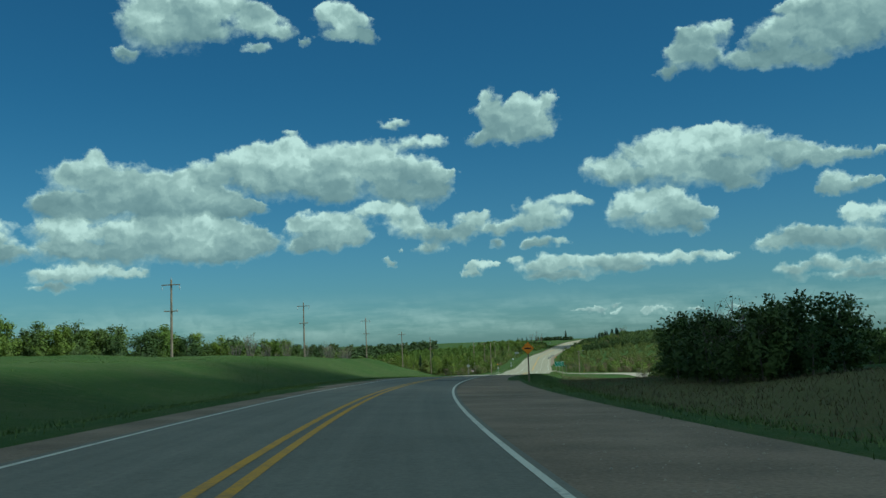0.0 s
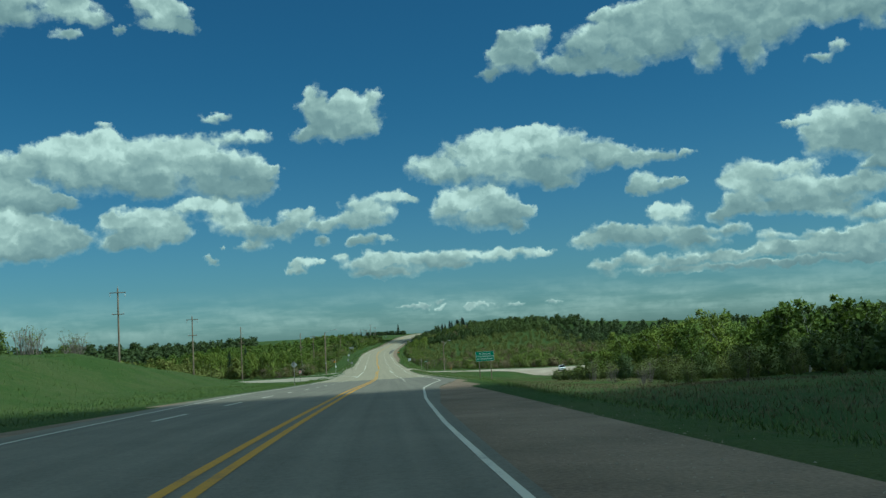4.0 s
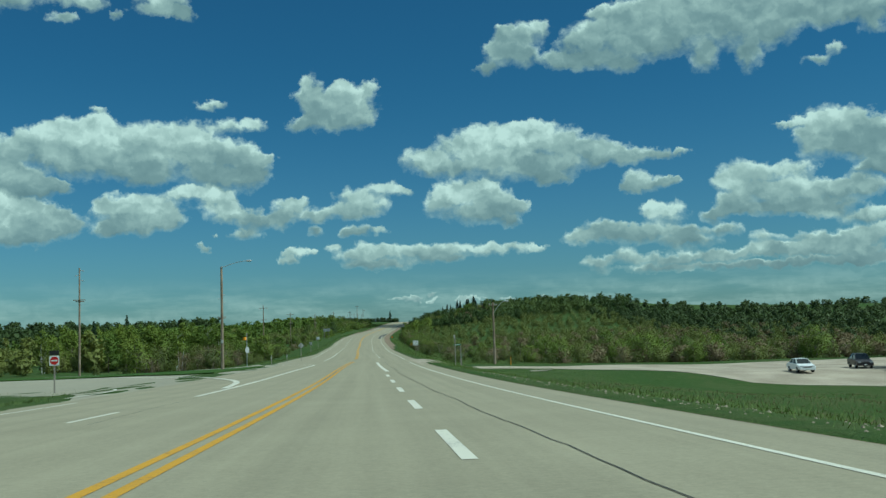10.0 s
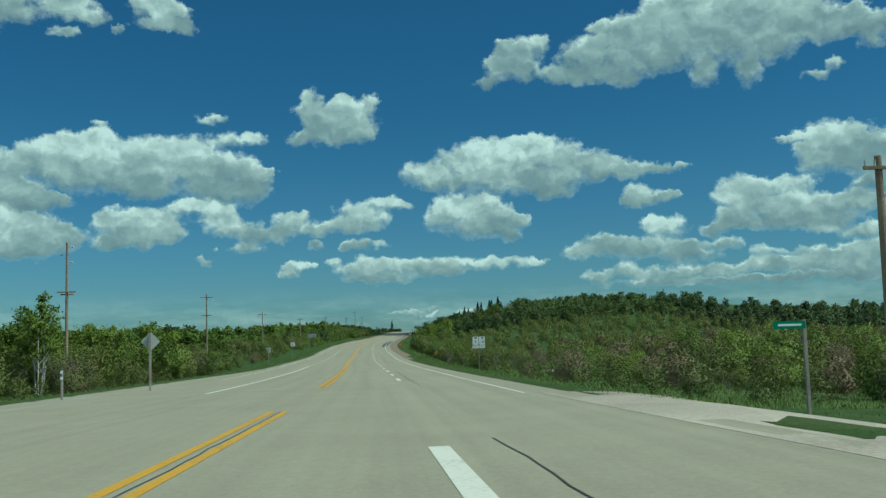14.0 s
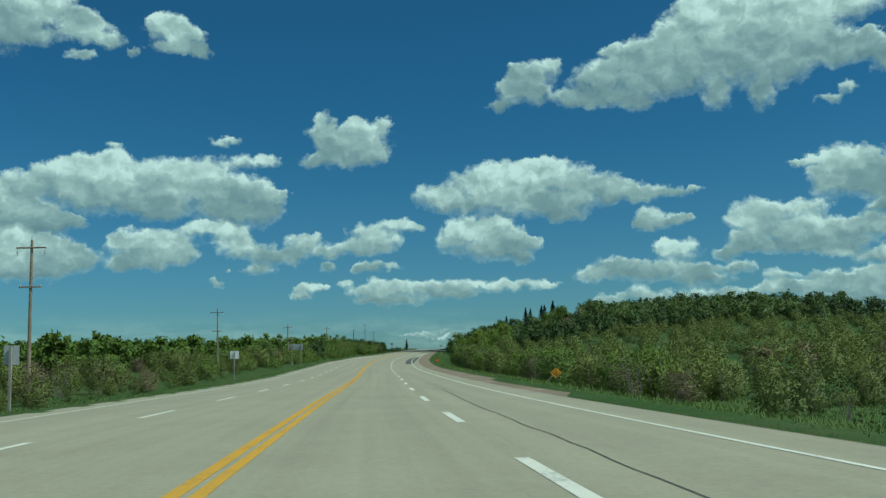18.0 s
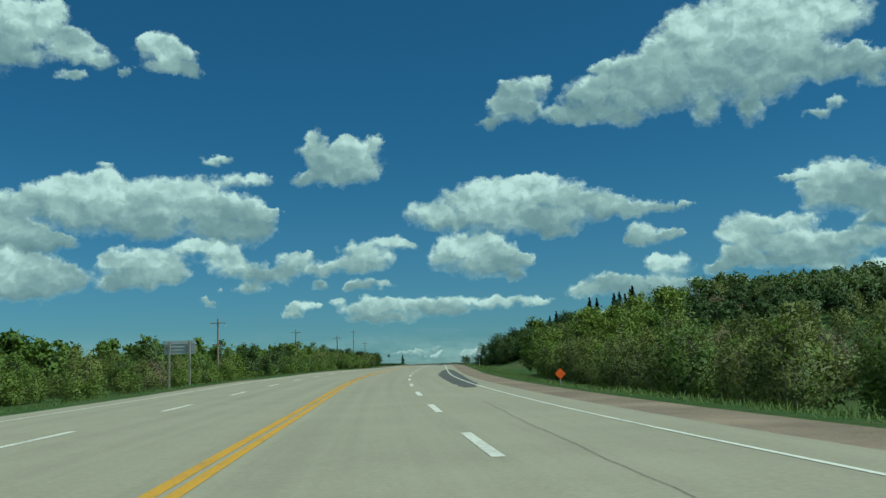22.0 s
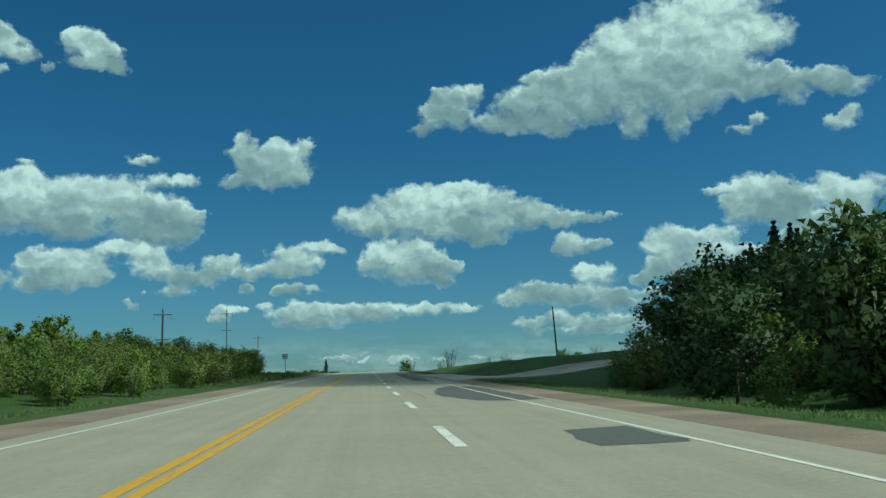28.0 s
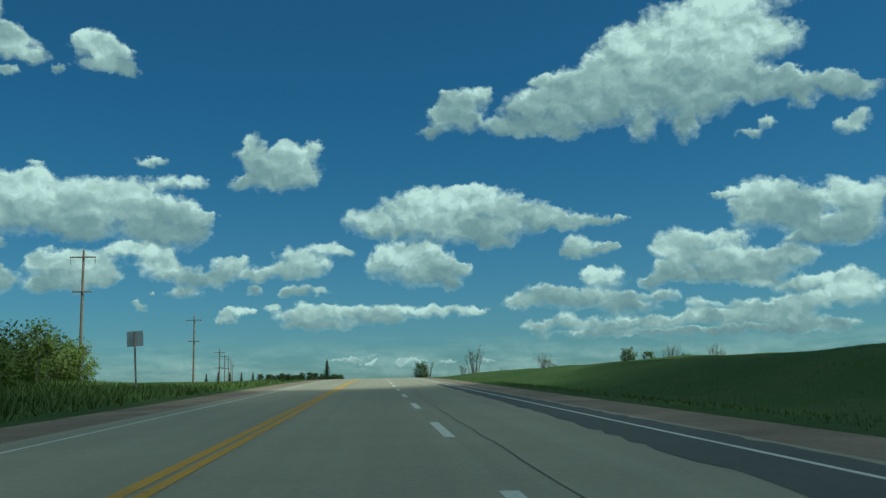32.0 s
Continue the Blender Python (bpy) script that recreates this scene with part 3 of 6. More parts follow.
LEFT_LAND = np.array([(-200, 0, -.8, .8, 1.4, 2, 2, 2), (30, 0, -.8, 1.0, 1.6, 2, 2, 1), (130, 0, -.1, 3.2, 4.4, 5, 4, 3), (200, 0, .5, 4.6, 5.4, 5, 3, 2),
    (250, 0, -.2, 2.4, 4.2, 4.5, 2, 1), (300, 0, -.4, .4, 1.5, 2.5, 0, 0), (350, 0, -.1, -.2, -.1, -.6, -3, -2), (500, 0, -1, -1.6, -1.8, -1.5, 0, 3),
    (700, 0, -1.2, -2, -2.5, -3, -3, 0), (845, 0, -.6, .6, 0, -2, -3, 0), (870, 0, .3, 2.2, 2, 0, -3, 0), (920, 0, .2, 1.8, 1.6, 0, -3, 0), (965, 0, -.3, .3, .3, 0, -2, 0), (1250, 0, -.4, 0, 0, 0, 0, 0)])


def land_profile(rows, u, d):
    """Height beside the verge, d metres out from it, blended between the sections."""
    d = np.clip(d, 0, 500)
    i = np.clip(np.searchsorted(STEPS, d, side="right") - 1, 0, len(STEPS) - 2)
    s = (d - STEPS[i]) / (STEPS[i + 1] - STEPS[i])
    s = s * s * (3 - 2 * s)
    cols = np.stack([np.interp(u, rows[:, 0], rows[:, k + 1]) for k in range(len(STEPS))])
    j = np.arange(len(d))
    return cols[i, j] * (1 - s) + cols[i + 1, j] * s


def station(x, y):
    """Station along the road and offset to its right, for places in the plan."""
    slope = (axis_x(y + 1.0) - axis_x(y - 1.0)) / 2.0
    long = np.sqrt(1 + slope**2)
    lat = (x - axis_x(y)) / long
    return y + lat * slope / long, lat


def rolling(x, y):
    return (0.35 * np.sin(x * 0.083 + 1.1 * np.sin(y * 0.041)) * np.sin(y * 0.067 + 0.7) + 0.18 * np.sin(x * 0.31 + 2.0) * np.sin(y * 0.27)
            + 1.5 * np.sin(x * 0.0121 + 0.4) * np.sin(y * 0.0093 + 1.3))


def ground_z(x, y):
    x, y = np.atleast_1d(np.asarray(x, float)), np.atleast_1d(np.asarray(y, float))
    u, lat = station(x, y)
    z = axis_z(u) - np.clip(lat, -12, 12) * cross_fall(u)
    dr, dl = lat - verge_r(u), -lat - verge_l(u)
    z = z + np.where(dr > 0, land_profile(RIGHT_LAND, u, dr), 0) + np.where(dl > 0, land_profile(LEFT_LAND, u, dl), 0)
    out = np.maximum(dr, dl)
    # level the ground where the side roads and the gravel yard lie
    flat = 1 - 0.85 * np.exp(-(np.maximum(0, np.abs(y - 372) - 16) / 12) ** 2) * (np.abs(lat) < 130)
    return z + rolling(x, y) * np.clip((out - 3) / 25, 0, 1) * flat


def spot(u, lat, up=0.0):
    """The place on the ground at a station and offset."""
    slope = float(axis_x(u + 1.0) - axis_x(u - 1.0)) / 2.0
    long = math.sqrt(1 + slope * slope)
    x, y = float(axis_x(u)) + lat / long, u - lat * slope / long
    return Vector((x, y, float(ground_z(x, y)[0]) + up))


def heading(u):
    return math.degrees(math.atan((float(axis_x(u + 1.0)) - float(axis_x(u - 1.0))) / 2.0))


def mesh_object(name, verts, faces, mat, parent=None, smooth=False):
    me = bpy.data.meshes.new(name)
    me.from_pydata([tuple(v) for v in verts], [], faces)
    if smooth:
        me.polygons.foreach_set("use_smooth", [True] * len(me.polygons))
    me.materials.append(mat)
    me.update()
    ob = new(name, me)
    if parent:
        ob.parent = parent
    return ob


def part(name, bm, mat, parent=None, label="", smooth=False):
    me = bpy.data.meshes.new(name)
    if smooth:
        for f in bm.faces:
            f.smooth = True
    bm.to_mesh(me)
    bm.free()
    me.materials.append(mat)
    ob = new(name, me)
    if parent:
        ob.parent = parent
    if label:
        ob["label"] = label
    return ob


def thing(name, at, rz, label, category, group=""):
    ob = new(name)
    ob.empty_display_size = 0.2
    ob.matrix_world = pose(*at, 0, 0, rz)
    return tagged(ob, label, category, group)


# ---- ground and road ----
def build_ground():
    ys = np.concatenate([[-1500, -800, -400, -200], np.arange(-120, 1100, 4.0), np.arange(1100, 1500, 20.0), [1500, 1600, 1800, 2000, 2400, 3000, 3700, 4500]])
    half = np.concatenate([np.arange(0, 14, 1.0), np.arange(14, 60, 2.5), np.arange(60, 160, 8.0), [160, 180, 210, 250, 300, 370, 450, 600, 850, 1300, 2000, 3000, 4400]])
    lx = np.concatenate([-half[:0:-1], half])
    gy, gx = np.meshgrid(ys, lx, indexing="ij")
    x = axis_x(gy.ravel()) + gx.ravel()
    y = gy.ravel()
    z = ground_z(x, y)
    u, lat = station(x, y)
    paved = (lat < verge_r(u) - 1.1) & (lat > 1.1 - verge_l(u))
    z = z - np.where(paved, 0.25, 0.0)
    m = len(lx)
    faces = [(i * m + j, i * m + j + 1, (i + 1) * m + j + 1, (i + 1) * m + j) for i in range(len(ys) - 1) for j in range(m - 1)]
    ob = mesh_object("ground", np.stack([x, y, z], 1), faces, M_WILD, smooth=True)
    return tagged(ob, "rolling rough grassland, green and straw-coloured, along the road", "ground", kind="structure")


def strip(name, us, left, right, mat, parent=None, up=0.0, cols=1, ends=None):
    """A sheet along the road between two offsets, each a number or a function of the station."""
    us = np.asarray(us, float)
    lo = left(us) if callable(left) else np.full(len(us), float(left))
    hi = right(us) if callable(right) else np.full(len(us), float(right))
    slope = (axis_x(us + 1.0) - axis_x(us - 1.0)) / 2.0
    long = np.sqrt(1 + slope**2)
    verts, lats = [], []
    for k in range(cols + 1):
        lat = lo + (hi - lo) * k / cols
        x, y = axis_x(us) + lat / long, us - lat * slope / long
        z = axis_z(us) - np.clip(lat, -12, 12) * cross_fall(us) + up
        verts.append(np.stack([x, y, z], 1))
        lats.append(lat)
    grid = np.stack(verts, 1).reshape(-1, 3)
    m = cols + 1
    faces = [(i * m + j, i * m + j + 1, (i + 1) * m + j + 1, (i + 1) * m + j) for i in range(len(us) - 1) for j in range(cols)]
    ob = mesh_object(name, grid, faces, mat, parent)
    ob.data.attributes.new("offset", "FLOAT", "POINT").data.foreach_set("value", np.stack(lats, 1).ravel().astype(np.float32))
    return ob


ground = build_ground()
road = tagged(new("road"), "two-way highway, worn grey paving with painted lines", "road", kind="structure")
FINE = np.arange(-120, 1130, 5.0)
first = np.append(FINE[FINE < 241], 241.5)
second = np.concatenate([[241.5], FINE[FINE > 242], [1160, 1200, 1260, 1330, 1400, 1500, 1700]])
strip("asphalt_paving", first, lambda u: -pave_l(u), pave_r, M_ASPHALT, road, 0.0, 6)
strip("pale_paving", second, lambda u: -pave_l(u), pave_r, M_CONCRETE, road, 0.0, 6)
strip("gravel_shoulder", np.concatenate([FINE, second[-7:]]), pave_r, lambda u: verge_r(u) + 0.3, M_GRAVEL, road, -0.03, 3)
strip("gravel_shoulder", np.concatenate([FINE, second[-7:]]), lambda u: -verge_l(u) - 0.3, lambda u: -pave_l(u), M_GRAVEL, road, -0.03, 3)

# painted lines
LINE = 0.006
lines = tagged(new("road_markings"), "painted road lines, yellow double centre line and white lane lines", "road marking", kind="structure")
for a, b in ((-120, 386), (405, 1330)):
    us = np.linspace(a, b, int((b - a) / 4) + 1)
    strip("yellow_line", us, -0.26 if a < 0 else -0.23, -0.1 if a < 0 else -0.045, M_YELLOW, lines, LINE)
    strip("yellow_line", us, 0.1 if a < 0 else 0.045, 0.26 if a < 0 else 0.21, M_YELLOW, lines, LINE)
edge_r = table((125, 3.45), (140, 3.6), (158, 4.2), (176, 5.6), (190, 6.8), (202, 7.2), (4000, 7.25))
strip("edge_line", np.linspace(-120, 370, 123), lambda u: edge_r(u) - 0.055, lambda u: edge_r(u) + 0.055, M_WHITE, lines, LINE)
edge_on = table((392, 7.2), (780, 7.35), (830, 7.7), (1330, 7.7))
strip("edge_line", np.linspace(392, 1330, 235), lambda u: edge_on(u) - 0.055, lambda u: edge_on(u) + 0.055, M_WHITE, lines, LINE)
edge_l = table((30, -3.35), (70, -3.6), (112, -5.0), (175, -8.0), (4000, -8.0))
strip("edge_line", np.linspace(-120, 294, 104), lambda u: edge_l(u) - 0.055, lambda u: edge_l(u) + 0.055, M_WHITE, lines, LINE)
edge_l2 = table((430, -8.1), (600, -8.0), (675, -6.1), (715, -4.3), (770, -3.55), (4000, -3.5))
strip("edge_line", np.linspace(430, 1330, 226), lambda u: edge_l2(u) - 0.05, lambda u: edge_l2(u) + 0.05, M_WHITE, lines, LINE)
turn_dashes = [205.3 + 11.55 * k for k in range(11)]
through_dashes = list(np.interp(np.arange(46), (0, 4, 7, 10, 12, 14, 16, 19, 21, 23, 28, 30, 33, 46),
                                (416.9, 467.4, 505.0, 544.8, 570.3, 596.2, 620.9, 661.0, 687.4, 713.9, 777.9, 802.7, 839.3, 995.0)))
for u in turn_dashes + through_dashes:
    strip("lane_dash", np.linspace(u - 4.7, u, 3), 3.68, 3.88, M_WHITE, lines, LINE)
for u in [131.7 + 11.5 * k for k in range(14)] + [544.8 + 12.7 * k for k in range(-5, 13)]:
    strip("lane_dash", np.linspace(u, u + 4.4, 3), -4.42 if u < 300 else -4.5, -4.27 if u < 300 else -4.33, M_WHITE, lines, LINE)
inner = table((330, 4.0), (375, 3.35))
strip("solid_lane_line", np.linspace(330, 375, 12), lambda u: inner(u) - 0.15, lambda u: inner(u) + 0.15, M_WHITE, lines, LINE)
outer = table((296, -4.1), (369, -4.1))
strip("solid_lane_line", np.linspace(296, 369, 16), -4.2, -3.95, M_WHITE, lines, LINE)
strip("solid_lane_line", np.linspace(402, 478, 16), -4.75, -4.55, M_WHITE, lines, LINE)

# ---- side roads, gravel yard and traffic island ----
def sheet(name, outline, mat, up, label, category, step=2.5, parent=None):
    """A sheet over the ground inside an outline in the plan, cut into small faces that follow the ground."""
    bm = bmesh.new()
    face = bm.faces.new([bm.verts.new((x, y, 0)) for x, y in outline])
    bmesh.ops.triangulate(bm, faces=[face])
    for axis in (0, 1):
        lo, hi = min(p[axis] for p in outline), max(p[axis] for p in outline)
        for k in range(1, int((hi - lo) / step)):
            at = lo + k * step
            co, no = ((at, 0, 0), (1, 0, 0)) if axis == 0 else ((0, at, 0), (0, 1, 0))
            bmesh.ops.bisect_plane(bm, geom=bm.verts[:] + bm.edges[:] + bm.faces[:], plane_co=co, plane_no=no)
    xs = np.array([v.co[:2] for v in bm.verts])
    u, lat = station(xs[:, 0], xs[:, 1])
    paved = (lat < pave_r(u)) & (lat > -pave_l(u))
    gravelled = (lat < verge_r(u) - 0.2) & (lat > 0.2 - verge_l(u))
    lift = np.where(paved, 0.006, np.where(gravelled, -0.016, up))
    for v, z, rise in zip(bm.verts, ground_z(xs[:, 0], xs[:, 1]), lift):
        v.co.z = z + rise
    bmesh.ops.recalc_face_normals(bm, faces=bm.faces)
    if sum(f.normal.z for f in bm.faces) < 0:
        bmesh.ops.reverse_faces(bm, faces=bm.faces)
    rim = [e for e in bm.edges if e.is_boundary]
    low = bmesh.ops.extrude_edge_only(bm, edges=rim)["geom"]
    bmesh.ops.translate(bm, verts=[v for v in low if isinstance(v, bmesh.types.BMVert)], vec=(0, 0, -0.35))
    ob = part(name, bm, mat, parent)
    return tagged(ob, label, category, kind="structure") if not parent else ob


sheet("side_road", [(22.6, 297), (21.5, 306), (19.5, 316), (16, 321), (10, 326), (-15, 338), (-60, 356), (-140, 372), (-140, 402), (-60, 401), (20, 400), (30, 396), (34.5, 397), (36.5, 405), (38.2, 405), (36.3, 392), (34.3, 380), (30.8, 355), (27.1, 330)],
      M_SHOULDER, 0.012, "pale paved side road with a wide turning lane", "road", 4.0)
sheet("gravel_road", [(47.2, 352), (49.3, 359), (53, 364.5), (58, 366.5), (66, 366.5), (74, 358), (80, 346), (92, 340), (101, 344), (103, 354), (112, 363), (150, 369), (150, 381), (120, 382), (90, 379), (68, 377), (60, 377), (57, 379.5), (55.4, 384), (54.0, 391), (52.8, 391), (50, 371)],
      M_TRACK, 0.04, "pale beige gravel road widening into a gravel yard", "road", 2.2)
sheet("traffic_island", [(32.5, 377), (31.5, 368), (27, 347), (24, 350), (14, 361), (-12, 369), (-40, 374), (-38, 379), (0, 379), (22, 379)],
      M_GRASS, 0.12, "grassy traffic island between the paved lanes", "traffic island", 3.0)
sheet("farm_track", [(126.6, 816), (129.3, 817.5), (131.5, 821), (133.5, 826), (136, 829.5), (141, 832.5), (156, 838), (176, 846), (204, 856), (204, 857.6), (176, 848), (160, 841.6), (150, 839.5), (144.5, 841.5), (141, 849), (138.5, 862), (135.5, 862)],
      M_TRACK, 0.12, "pale brown gravel farm track leaving the highway across a grassy hill", "road", 2.0)


def line_on(name, points, width, mat, up=0.02):
    """A painted or tarred line along points in the plan."""
    pts = [Vector(p) for p in points]
    verts, faces = [], []
    for i, p in enumerate(pts):
        d = (pts[min(i + 1, len(pts) - 1)] - pts[max(i - 1, 0)]).normalized()
        w = width * (0.5 if callable(width) is False else 1)
        for s in (-1, 1):
            x, y = p.x - s * d.y * w, p.y + s * d.x * w
            verts.append((x, y, float(ground_z(x, y)[0]) + up))
    for i in range(len(pts) - 1):
        faces.append((2 * i, 2 * i + 1, 2 * i + 3, 2 * i + 2))
    return mesh_object(name, verts, faces, mat, lines)


def curve_points(points, steps=6):
    pts = [Vector(p) for p in points]
    out = []
    for i in range(len(pts) - 1):
        p0, p1, p2, p3 = pts[max(i - 1, 0)], pts[i], pts[i + 1], pts[min(i + 2, len(pts) - 1)]
        for k in range(steps):
            t = k / steps
            out.append(0.5 * (2 * p1 + (p2 - p0) * t + (2 * p0 - 5 * p1 + 4 * p2 - p3) * t * t + (3 * p1 - p0 - 3 * p2 + p3) * t**3))
    return out + [pts[-1]]


line_on("channel_line", curve_points([(28.3, 305), (28.9, 316), (28.0, 325), (25, 338), (20, 350), (13, 357), (-8, 366), (-40, 372)]), 0.35, M_WHITE, 0.03)
line_on("channel_line", curve_points([(22.0, 300), (22.8, 310), (20, 317), (9, 323), (-15, 334)]), 0.15, M_WHITE, 0.03)
line_on("channel_line", curve_points([(37.4, 366), (37.9, 371), (37.2, 374.5), (34.8, 376.5), (32.5, 377.2)]), 0.3, M_WHITE, 0.03)


# tar-filled cracks and dark patches in the paving
def along(points):
    out = []
    for u, lat in points:
        p = spot(u, lat)
        out.append((p.x, p.y))
    return out


def crack(u0, u1, lat0, lat1, width, seed, sway=0.035):
    rng = random.Random(seed)
    n = max(3, int(math.hypot(u1 - u0, lat1 - lat0) / 0.9))
    pts, wob = [], 0.0
    for i in range(n + 1):
        wob = wob * 0.75 + rng.uniform(-sway, sway)
        t = i / n
        across = abs(lat1 - lat0) > abs(u1 - u0)
        pts.append((u0 + (u1 - u0) * t + (wob if across else 0), lat0 + (lat1 - lat0) * t + (0 if across else wob)))
    line_on("tar_crack", along(pts), width * 0.32, M_TAR, 0.009)


for a, b, la, lb, w in ((243, 330, 5.4, 4.6, 0.07), (330, 376, 4.8, 4.3, 0.08), (410, 470, 4.3, 4.7, 0.06), (470, 512, 4.7, 5.2, 0.07), (512, 521, 5.2, 4.4, 0.08), (521, 531, 5.6, 5.0, 0.06),
                        (575, 610, 4.6, 5.6, 0.03), (780, 850, 4.6, 4.4, 0.06), (850, 900, 4.3, 4.4, 0.05), (280, 300, -3.6, -4.0, 0.05), (400, 425, 4.3, 4.4, 0.06), (790, 812, -2.2, -1.8, 0.05),
                        (500, 506, -4.5, -4.2, 0.05), (826, 850, -0.6, -0.5, 0.07), (640, 668, -0.05, 0.0, 0.09), (310, 386, -0.02, 0.02, 0.07), (405, 460, 0.0, 0.03, 0.06), (530, 560, 0.02, 0.0, 0.06)):
    crack(a, b, la, lb, w, int(a * 7 + la * 10))
for k, u in enumerate((257, 283, 420, 446, 489, 518, 561, 588, 612, 671, 702, 741, 785, 797, 806, 823, 845)):
    crack(u, u + random.Random(k).uniform(-1, 1.5), -6.5 if u < 690 else -3.4, random.Random(k + 50).choice((0.0, 3.5, 7.0)), 0.03, k + 300, 0.1)


def patch(outline, seed, mat, label=""):
    """A dark repair, ragged at the edge."""
    rng = random.Random(seed)
    pts = []
    for (u0, l0), (u1, l1) in zip(outline, outline[1:] + outline[:1]):
        n = max(2, int(math.hypot(u1 - u0, l1 - l0) / 0.8))
        for i in range(n):
            t = i / n
            pts.append((u0 + (u1 - u0) * t + rng.uniform(-.35, .35), l0 + (l1 - l0) * t + rng.uniform(-.09, .09)))
    bm = bmesh.new()
    face = bm.faces.new([bm.verts.new(spot(u, lat, 0.004)) for u, lat in pts])
    bmesh.ops.triangulate(bm, faces=[face])
    part("asphalt_patch", bm, mat, road)


patch([(626, 6.2), (626, 6.9), (634, 7.7), (660, 8.2), (685, 8.1), (694, 7.4), (684, 6.7), (664, 6.2), (640, 6.2)], 1, M_PATCH)
patch([(777, 6.2), (777, 8.3), (788, 8.4), (797, 8.2), (799, 7.2), (796, 6.4), (790, 5.6), (783, 5.3)], 2, M_PATCH)
patch([(760, 5.7), (760, 7.2), (763.5, 7.2), (763, 5.8)], 3, M_PATCH)
patch([(820, 6.2), (815, 7.6), (845, 8.4), (900, 8.4), (930, 7.9), (925, 7.1), (880, 6.8), (850, 6.2)], 4, M_PATCH)
patch([(818, 3.7), (818, 4.6), (820, 4.7), (820, 3.7)], 5, M_PATCH)
patch([(76, 0.6), (76, 3.4), (84, 3.4), (84, 0.5)], 6, M_PATCH)


# ---- posts, signs and poles ----
def tube(bm, path, radii, sides=8, cap=True):
    """A round bar along a path of points."""
    rings = []
    for i, p in enumerate(path):
        p = Vector(p)
        d = (Vector(path[min(i + 1, len(path) - 1)]) - Vector(path[max(i - 1, 0)])).normalized()
        side = d.cross(Vector((0, 1, 0)) if abs(d.y) < 0.9 else Vector((1, 0, 0))).normalized()
        up = d.cross(side)
        r = radii[i] if isinstance(radii, (list, tuple)) else radii
        rings.append([bm.verts.new(p + (side * math.cos(a) + up * math.sin(a)) * r) for a in (2 * math.pi * k / sides for k in range(sides))])
    for a, b in zip(rings, rings[1:]):
        for k in range(sides):
            bm.faces.new((a[k], a[(k + 1) % sides], b[(k + 1) % sides], b[k]))
    if cap:
        bm.faces.new(rings[0])
        bm.faces.new(rings[-1][::-1])
    return bm


def box(bm, lo, hi, bevel=0.0):
    made = bmesh.ops.create_cube(bm, size=1.0)["verts"]
    for v in made:
        v.co = Vector([lo[k] + (hi[k] - lo[k]) * (v.co[k] + 0.5) for k in range(3)])
    if bevel:
        bmesh.ops.bevel(bm, geom=list({e for v in made for e in v.link_edges}), offset=bevel, segments=2, affect="EDGES")
    return bm


def plate(bm, outline, y, thick=0.004):
    """A flat plate in the x-z plane, its face towards -y at y."""
    face = bm.faces.new([bm.verts.new((x, y, z)) for x, z in outline])
    face.normal_update()
    if face.normal.y > 0:
        face.normal_flip()
    back = bmesh.ops.extrude_face_region(bm, geom=[face])
    for v in back["geom"]:
        if isinstance(v, bmesh.types.BMVert):
            v.co.y += thick
    bmesh.ops.recalc_face_normals(bm, faces=bm.faces)
    return bm


def rounded(w, h, r, cx=0.0, cz=0.0, steps=4):
    out = []
    for sx, sz, a0 in ((1, 1, 0), (-1, 1, 90), (-1, -1, 180), (1, -1, 270)):
        for k in range(steps + 1):
            a = radians(a0 + 90 * k / steps)
            out.append((cx + sx * (w / 2 - r) + r * math.cos(a), cz + sz * (h / 2 - r) + r * math.sin(a)))
    return out


def diamond(half, r, cz):
    pts = []
    for x, z in rounded(half * math.sqrt(2), half * math.sqrt(2), r):
        pts.append(((x - z) * 0.70711, (x + z) * 0.70711 + cz))
    return pts


def lettering(words, height, mat, parent, x, y, z, name="lettering", align="CENTER"):
    data = bpy.data.curves.new(name, "FONT")
    data.body, data.size, data.align_x, data.align_y, data.extrude = words, height * 1.4, align, "CENTER", 0.001
    temp = bpy.data.objects.new(name, data)
    me = bpy.data.meshes.new_from_object(temp)
    bpy.data.objects.remove(temp)
    me.materials.clear()
    me.materials.append(mat)
    ob = new(name, me)
    ob.parent = parent
    ob.matrix_local = pose(x, y, z, 90, 0, 0)
    return ob


def post(parent, x, top, mat=M_POST, r=0.045, square=True, y=0.012, foot=-0.25, name="post"):
    bm = bmesh.new()
    if square:
        box(bm, (x - r, y, foot), (x + r, y + 2 * r, top), 0.006)
    else:
        tube(bm, [(x, y + r, foot), (x, y + r, top)], r, 10)
    return part(name, bm, mat, parent)


def roadside(name, u, lat, label, category, turn=0.0, lean=0.0, group=""):
    at = spot(u, lat)
    ob = thing(name, at, 0, label, category, group)
    ob.matrix_world = pose(*at, 0, lean, -heading(u) + turn)
    return ob


def at_plan(name, x, y, label, category, turn=0.0, lean=0.0, group=""):
    u, lat = station(np.array([x]), np.array([y]))
    ob = thing(name, (x, y, float(ground_z(x, y)[0])), 0, label, category, group)
    ob.matrix_world = pose(x, y, float(ground_z(x, y)[0]), 0, lean, -heading(float(u[0])) + turn)
    return ob


def panel(parent, outline, mat, y, name="plate", label="", thick=0.004):
    return part(name, plate(bmesh.new(), outline, y, thick), mat, parent, label)


